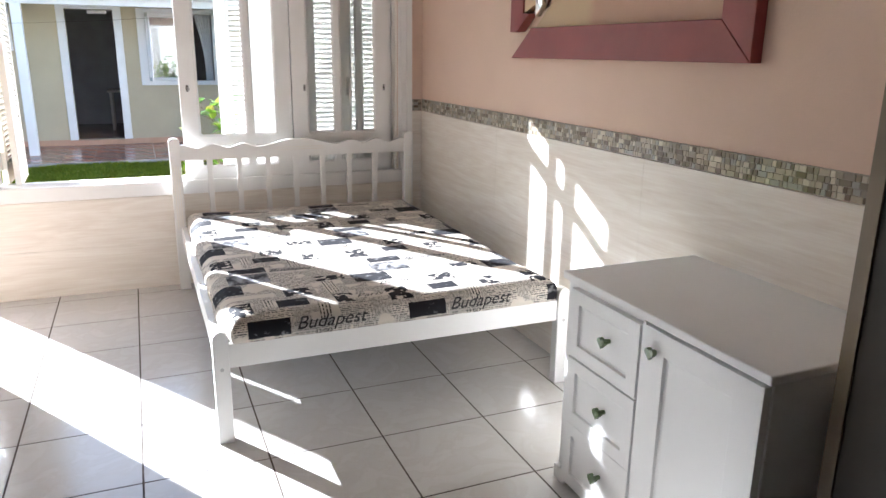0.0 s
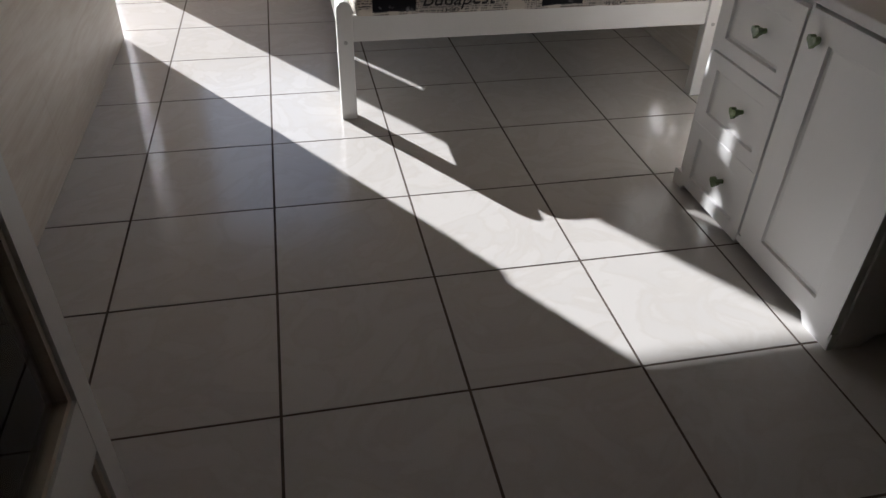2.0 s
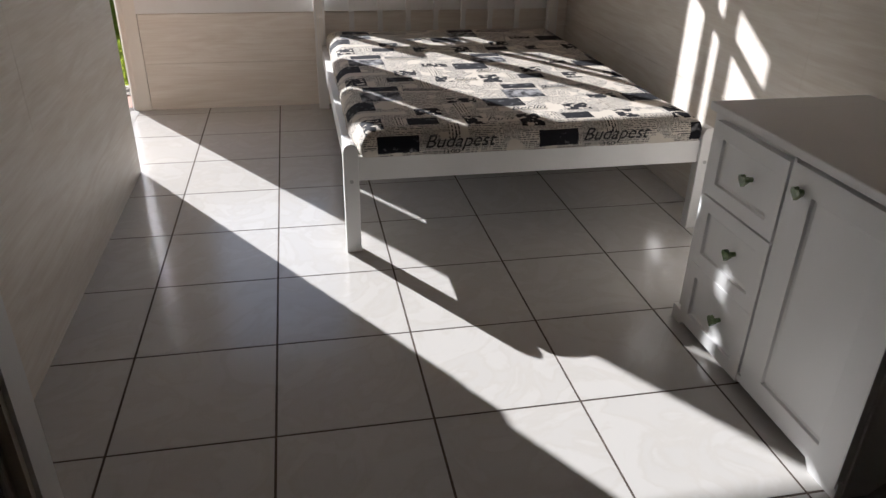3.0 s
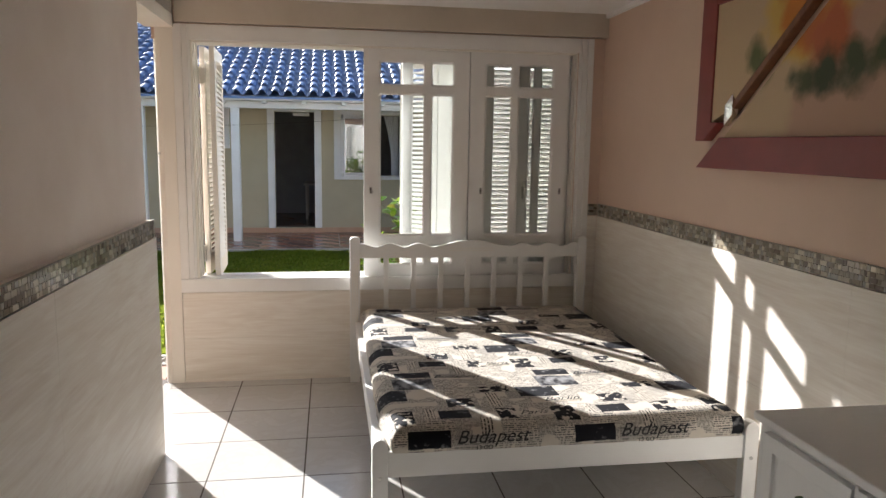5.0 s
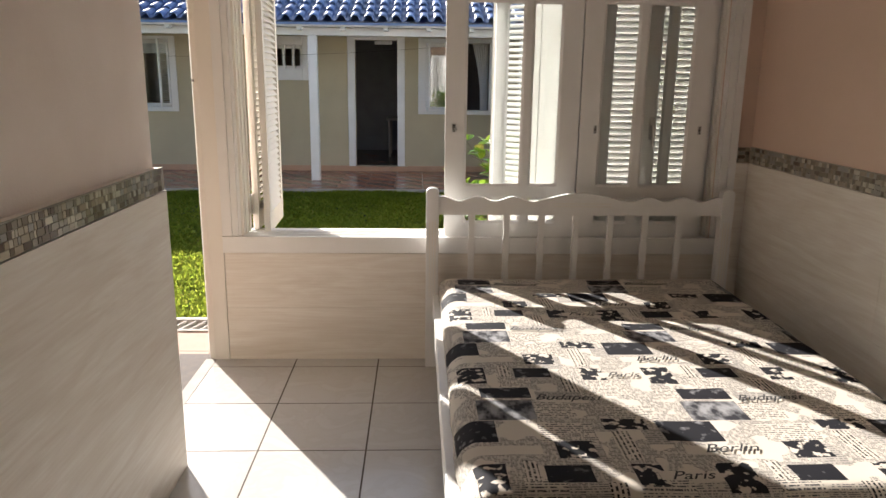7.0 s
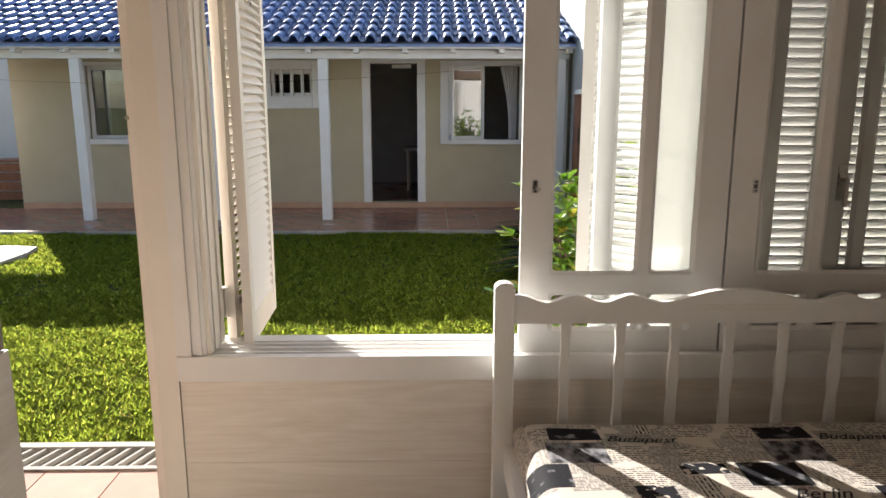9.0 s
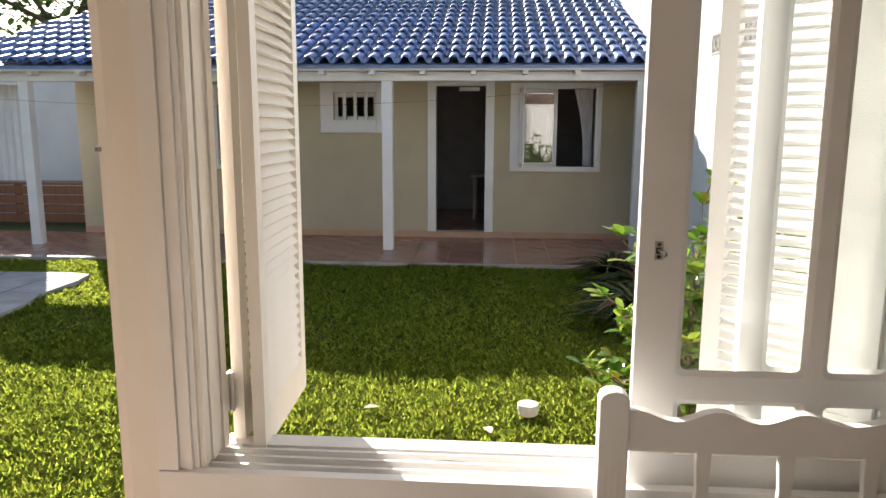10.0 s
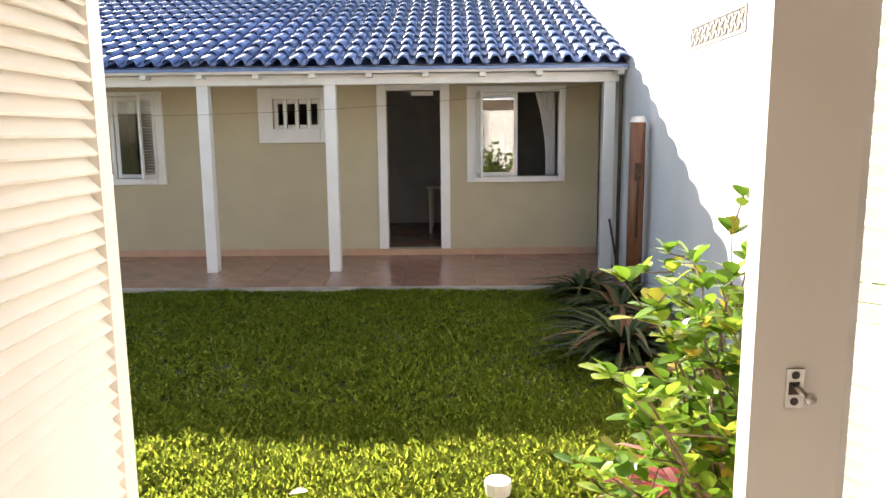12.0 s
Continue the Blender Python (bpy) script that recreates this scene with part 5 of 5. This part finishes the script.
def bromeliad(at, r, n, label):
    b = thing("bromeliad", label, "plant", at)
    for i in range(n):
        bm = bmesh.new()
        a = random.uniform(0, 2 * math.pi)
        rise = random.uniform(0.25, 1.3)
        ln, w = r * random.uniform(0.8, 1.25), random.uniform(0.020, 0.034)
        d = Vector((math.cos(a), math.sin(a), 0))
        side = Vector((-d.y, d.x, 0))
        prev = None
        for k in range(6):
            t = k / 5
            c = d * (ln * t * (0.5 + 0.5 * t if rise > 0.8 else 1)) + Vector((0, 0, ln * (rise * t - 0.75 * rise * t * t)))
            ww = w * (1.0 - t ** 2.2) + 0.001
            cur = (bm.verts.new(c + side * ww + Vector((0, 0, ww * 0.4))), bm.verts.new(c), bm.verts.new(c - side * ww + Vector((0, 0, ww * 0.4))))
            if prev:
                bm.faces.new((prev[0], cur[0], cur[1], prev[1])); bm.faces.new((prev[1], cur[1], cur[2], prev[2]))
            prev = cur
        part("leaf", bm, BROMELIAD, b, smooth=True)
    return tagged(b, group="bromeliads along the boundary wall")


for at, r, n in (((3.25, 4.35, GROUND), 0.62, 120), ((3.45, 5.4, GROUND), 0.55, 90), ((3.30, 6.25, GROUND), 0.50, 80), ((3.65, 4.8, GROUND), 0.5, 45), ((3.5, 3.6, GROUND), 0.42, 40)):
    bromeliad(at, r, n, "dark reddish bromeliad with arching leaves in shade")
PINKLEAF = island_colours("pink_bromeliad_leaves", [(0.0, (0.30, 0.06, 0.05)), (0.5, (0.45, 0.20, 0.18)), (0.8, (0.50, 0.34, 0.30))], 0.5, 0.3, by_object=True, spec=0.25)
pink = bromeliad((3.02, 2.30, GROUND), 0.33, 30, "pinkish red bromeliad behind the shrub")
for ch in pink.children:
    ch.data.materials[0] = PINKLEAF
stone_ = thing("garden_stone", "pale pinkish garden stone under the shrub", "stone", (2.64, 1.70, GROUND))
bm = bmesh.new()
bmesh.ops.create_icosphere(bm, subdivisions=3, radius=0.085)
for v in bm.verts:
    v.co *= 1 + 0.25 * noise.noise(v.co * 9)
    v.co.z = v.co.z * 0.6 + 0.04
part("rock", bm, PINKTILE, stone_, smooth=True)

# dry leaves on the lawn
for lx, ly, turn in ((1.30, 2.30, 0.4), (2.02, 2.02, 1.9), (2.62, 2.00, 2.6), (2.10, 1.62, 0.9)):
    dry = thing("fallen_leaf", "curled dry pale leaf lying on the grass", "leaf", (lx, ly, GROUND + 0.012), "fallen leaves on the lawn")
    bm = bmesh.new()
    leaf_shape(bm, Vector((0, 0, 0.012)), Vector((math.cos(turn), math.sin(turn), 0.1)), Vector((0, 0, 1)), 0.085, 0.026, 0.35)
    part("blade", bm, DRYLEAF, dry, smooth=True)

# far tree behind the veranda's end
tree = thing("tree", "leafy green tree behind the guest house", "tree", (-10.0, 19.0, GROUND))
wood, lv = bmesh.new(), bmesh.new()
cyl(wood, (0, 0, 0), (0.1, 0, 2.2), 0.18, 0.12)
for i in range(9):
    d = rnd_dir(0.2, 0.9)
    base = Vector((0.1, 0, 2.0 + 0.1 * i))
    tip = base + d * random.uniform(1.4, 2.2)
    cyl(wood, base, tip, 0.06, 0.02, 7)
    for _ in range(190):
        c = base.lerp(tip, random.uniform(0.4, 1.1)) + rnd_dir(-1, 1) * random.uniform(0.1, 0.75)
        leaf_shape(lv, c, rnd_dir(-0.6, 0.6), Vector((0, 0, 1)), random.uniform(0.12, 0.2), random.uniform(0.04, 0.06))
part("trunk", wood, BARK, tree)
tree.location, tree.scale = (-9.6, 17.5, GROUND), (1.45, 1.45, 1.45)
part("crown", lv, TREELEAF, tree)

# lawn blades
def lawn(name, n, x0, x1, y0, y1, h0, h1, w, label):
    """Broad short blades in tufts, leaning every way."""
    rs = np.random.RandomState(7)
    k = n // 5
    tx, ty = rs.uniform(x0, x1, k), rs.uniform(y0, y1, k)
    th = 0.65 + 0.35 * np.sin(tx * 9.0 + 2.0 * np.sin(ty * 7.0)) * np.sin(ty * 11.0) + rs.uniform(-0.2, 0.2, k)
    pick = np.repeat(np.arange(k), 5)
    n = len(pick)
    x = np.clip(tx[pick] + rs.normal(0, 0.016, n), x0, x1)
    y = np.clip(ty[pick] + rs.normal(0, 0.016, n), y0, y1)
    a, lean = rs.uniform(0, 2 * np.pi, n), rs.uniform(0.25, 1.5, n)
    hgt = rs.uniform(h0, h1, n) * (0.55 + 0.6 * np.clip(th[pick], 0.2, 1.3))
    ww = w * rs.uniform(0.7, 1.35, n)
    dx, dy = np.cos(a), np.sin(a)
    z0 = GROUND - 0.032 + 0.014 * np.sin(x * 3.1) * np.sin(y * 2.7)
    co = np.empty((n, 5, 3))
    for q, (t, f) in enumerate(((0, 0.55), (0, -0.55), (0.5, 1.0), (0.5, -1.0), (1.0, 0.0))):
        co[:, q, 0] = x + dx * lean * hgt * t * t - dy * ww * f
        co[:, q, 1] = y + dy * lean * hgt * t * t + dx * ww * f
        co[:, q, 2] = z0 + hgt * t * (1 - 0.18 * lean * t)
    tri = np.array([[0, 1, 3], [0, 3, 2], [2, 3, 4]])
    idx = (np.arange(n)[:, None, None] * 5 + tri[None]).reshape(-1)
    me = bpy.data.meshes.new(name)
    me.vertices.add(n * 5); me.loops.add(len(idx)); me.polygons.add(n * 3)
    me.vertices.foreach_set("co", co.reshape(-1))
    me.loops.foreach_set("vertex_index", idx.astype(np.int32))
    me.polygons.foreach_set("loop_start", np.arange(0, n * 9, 3, dtype=np.int32))
    me.update(calc_edges=True)
    me.materials.append(GRASS)
    return tagged(new(name, me), label, "grass", kind="stuff")


lawn("grass", 240000, -3.5, 3.92, 0.80, 3.4, 0.03, 0.062, 0.0058, "short bright green lawn of broad blades")
lawn("grass_back", 190000, -9.0, 3.92, 3.4, 6.69, 0.03, 0.06, 0.0075, "short green lawn in the house's shade")
lawn("grass_side", 40000, -9.0, -3.5, 0.80, 3.4, 0.03, 0.06, 0.007, "short green lawn further along")

# ---- pieces: mosaic and floor tiles ----
def mosaic(name, x, face, y0, y1, label, z0=1.004):
    ob = tagged(new(name), label, "mosaic strip", kind="structure")
    d = -1 if face < 0 else 1
    xs = sorted((x, x + d * 0.006))
    box_part("mosaic_grout", (xs[0], xs[1], y0, y1, z0, z0 + 0.076), MOSAIC_GROUT, ob)
    lens = (0.012, 0.017, 0.024, 0.036)
    mes = [mesh_from("mosaic_tile", (lambda b: (bx(b, -0.0035, 0.0035, 0, L - 0.0025, -0.0082, 0.0082), b)[1])(bmesh.new()), MOSAIC, 0.0012) for L in lens]
    placed, extra = 0, []
    for row in range(4):
        y = y0 + 0.001
        while y < y1 - 0.037:
            k = random.choice((0, 1, 1, 2, 3))
            if placed < 300 and (placed < 75 * (row + 1)):
                shared("mosaic_tile", mes[k], ob, (x + d * 0.0065, y, z0 + 0.0107 + row * 0.0182)); placed += 1
            else:
                extra.append((k, y, row))
            y += lens[k]
    if extra:
        bm = bmesh.new()
        for k, y, row in extra:
            bx(bm, x + d * 0.0065 - 0.0035, x + d * 0.0065 + 0.0035, y, y + lens[k] - 0.0025, z0 + 0.0025 + row * 0.0182, z0 + 0.0189 + row * 0.0182)
        e = part("mosaic_rest", bm, MOSAIC_ISLAND, ob)
        e["kind"] = "stuff"
    return ob


MOSAIC_ISLAND = island_colours("mosaic_glass_joined", [(0.0, (0.42, 0.36, 0.27)), (0.2, (0.13, 0.10, 0.075)), (0.38, (0.28, 0.25, 0.20)), (0.55, (0.60, 0.55, 0.44)), (0.72, (0.20, 0.165, 0.12)), (0.86, (0.33, 0.32, 0.28))], 0.18)
mosaic("mosaic_right", XR, -1, -3.46, -0.004, "narrow strip of brown, grey and cream glass mosaic")
mosaic("mosaic_left", XL, 1, -3.29, -1.037, "narrow strip of brown, grey and cream glass mosaic", 1.014)
bm = bmesh.new()
y = 3.735
while y < 3.79:
    L = random.choice((0.014, 0.022, 0.030))
    for row in range(4):
        bx(bm, y, min(y + L - 0.002, 3.80), -0.009, 0.0, 1.0065 + row * 0.0182, 1.0229 + row * 0.0182)
    y += L
tagged(part("mosaic_end", bm, MOSAIC_ISLAND), "short end of the glass mosaic strip by the window", "mosaic strip", kind="structure")

T = 0.41
me_full = mesh_from("floor_tile", (lambda b: (bx(b, 0.0033, T - 0.0033, 0.0033, T - 0.0033, -0.012, 0.0), b)[1])(bmesh.new()), TILE, 0.0007)
me_cut = mesh_from("floor_tile_cut", (lambda b: (bx(b, 0.0033, T - 0.0033, 0.0033, 0.1105, -0.012, 0.0), b)[1])(bmesh.new()), TILE, 0.0007)
for i in range(-2, 6):
    x = 2.008 + (i - 1) * T
    for j in range(17):
        y = -0.113 - T * (j + 1)
        if x + T < 1.2 or x > 3.81:
            continue
        shared("floor_tile", me_full, floor, (x, y, 0.0))
    if x + T > 1.2 and x < 3.81:
        shared("floor_tile", me_cut, floor, (x, -0.113, 0.0))
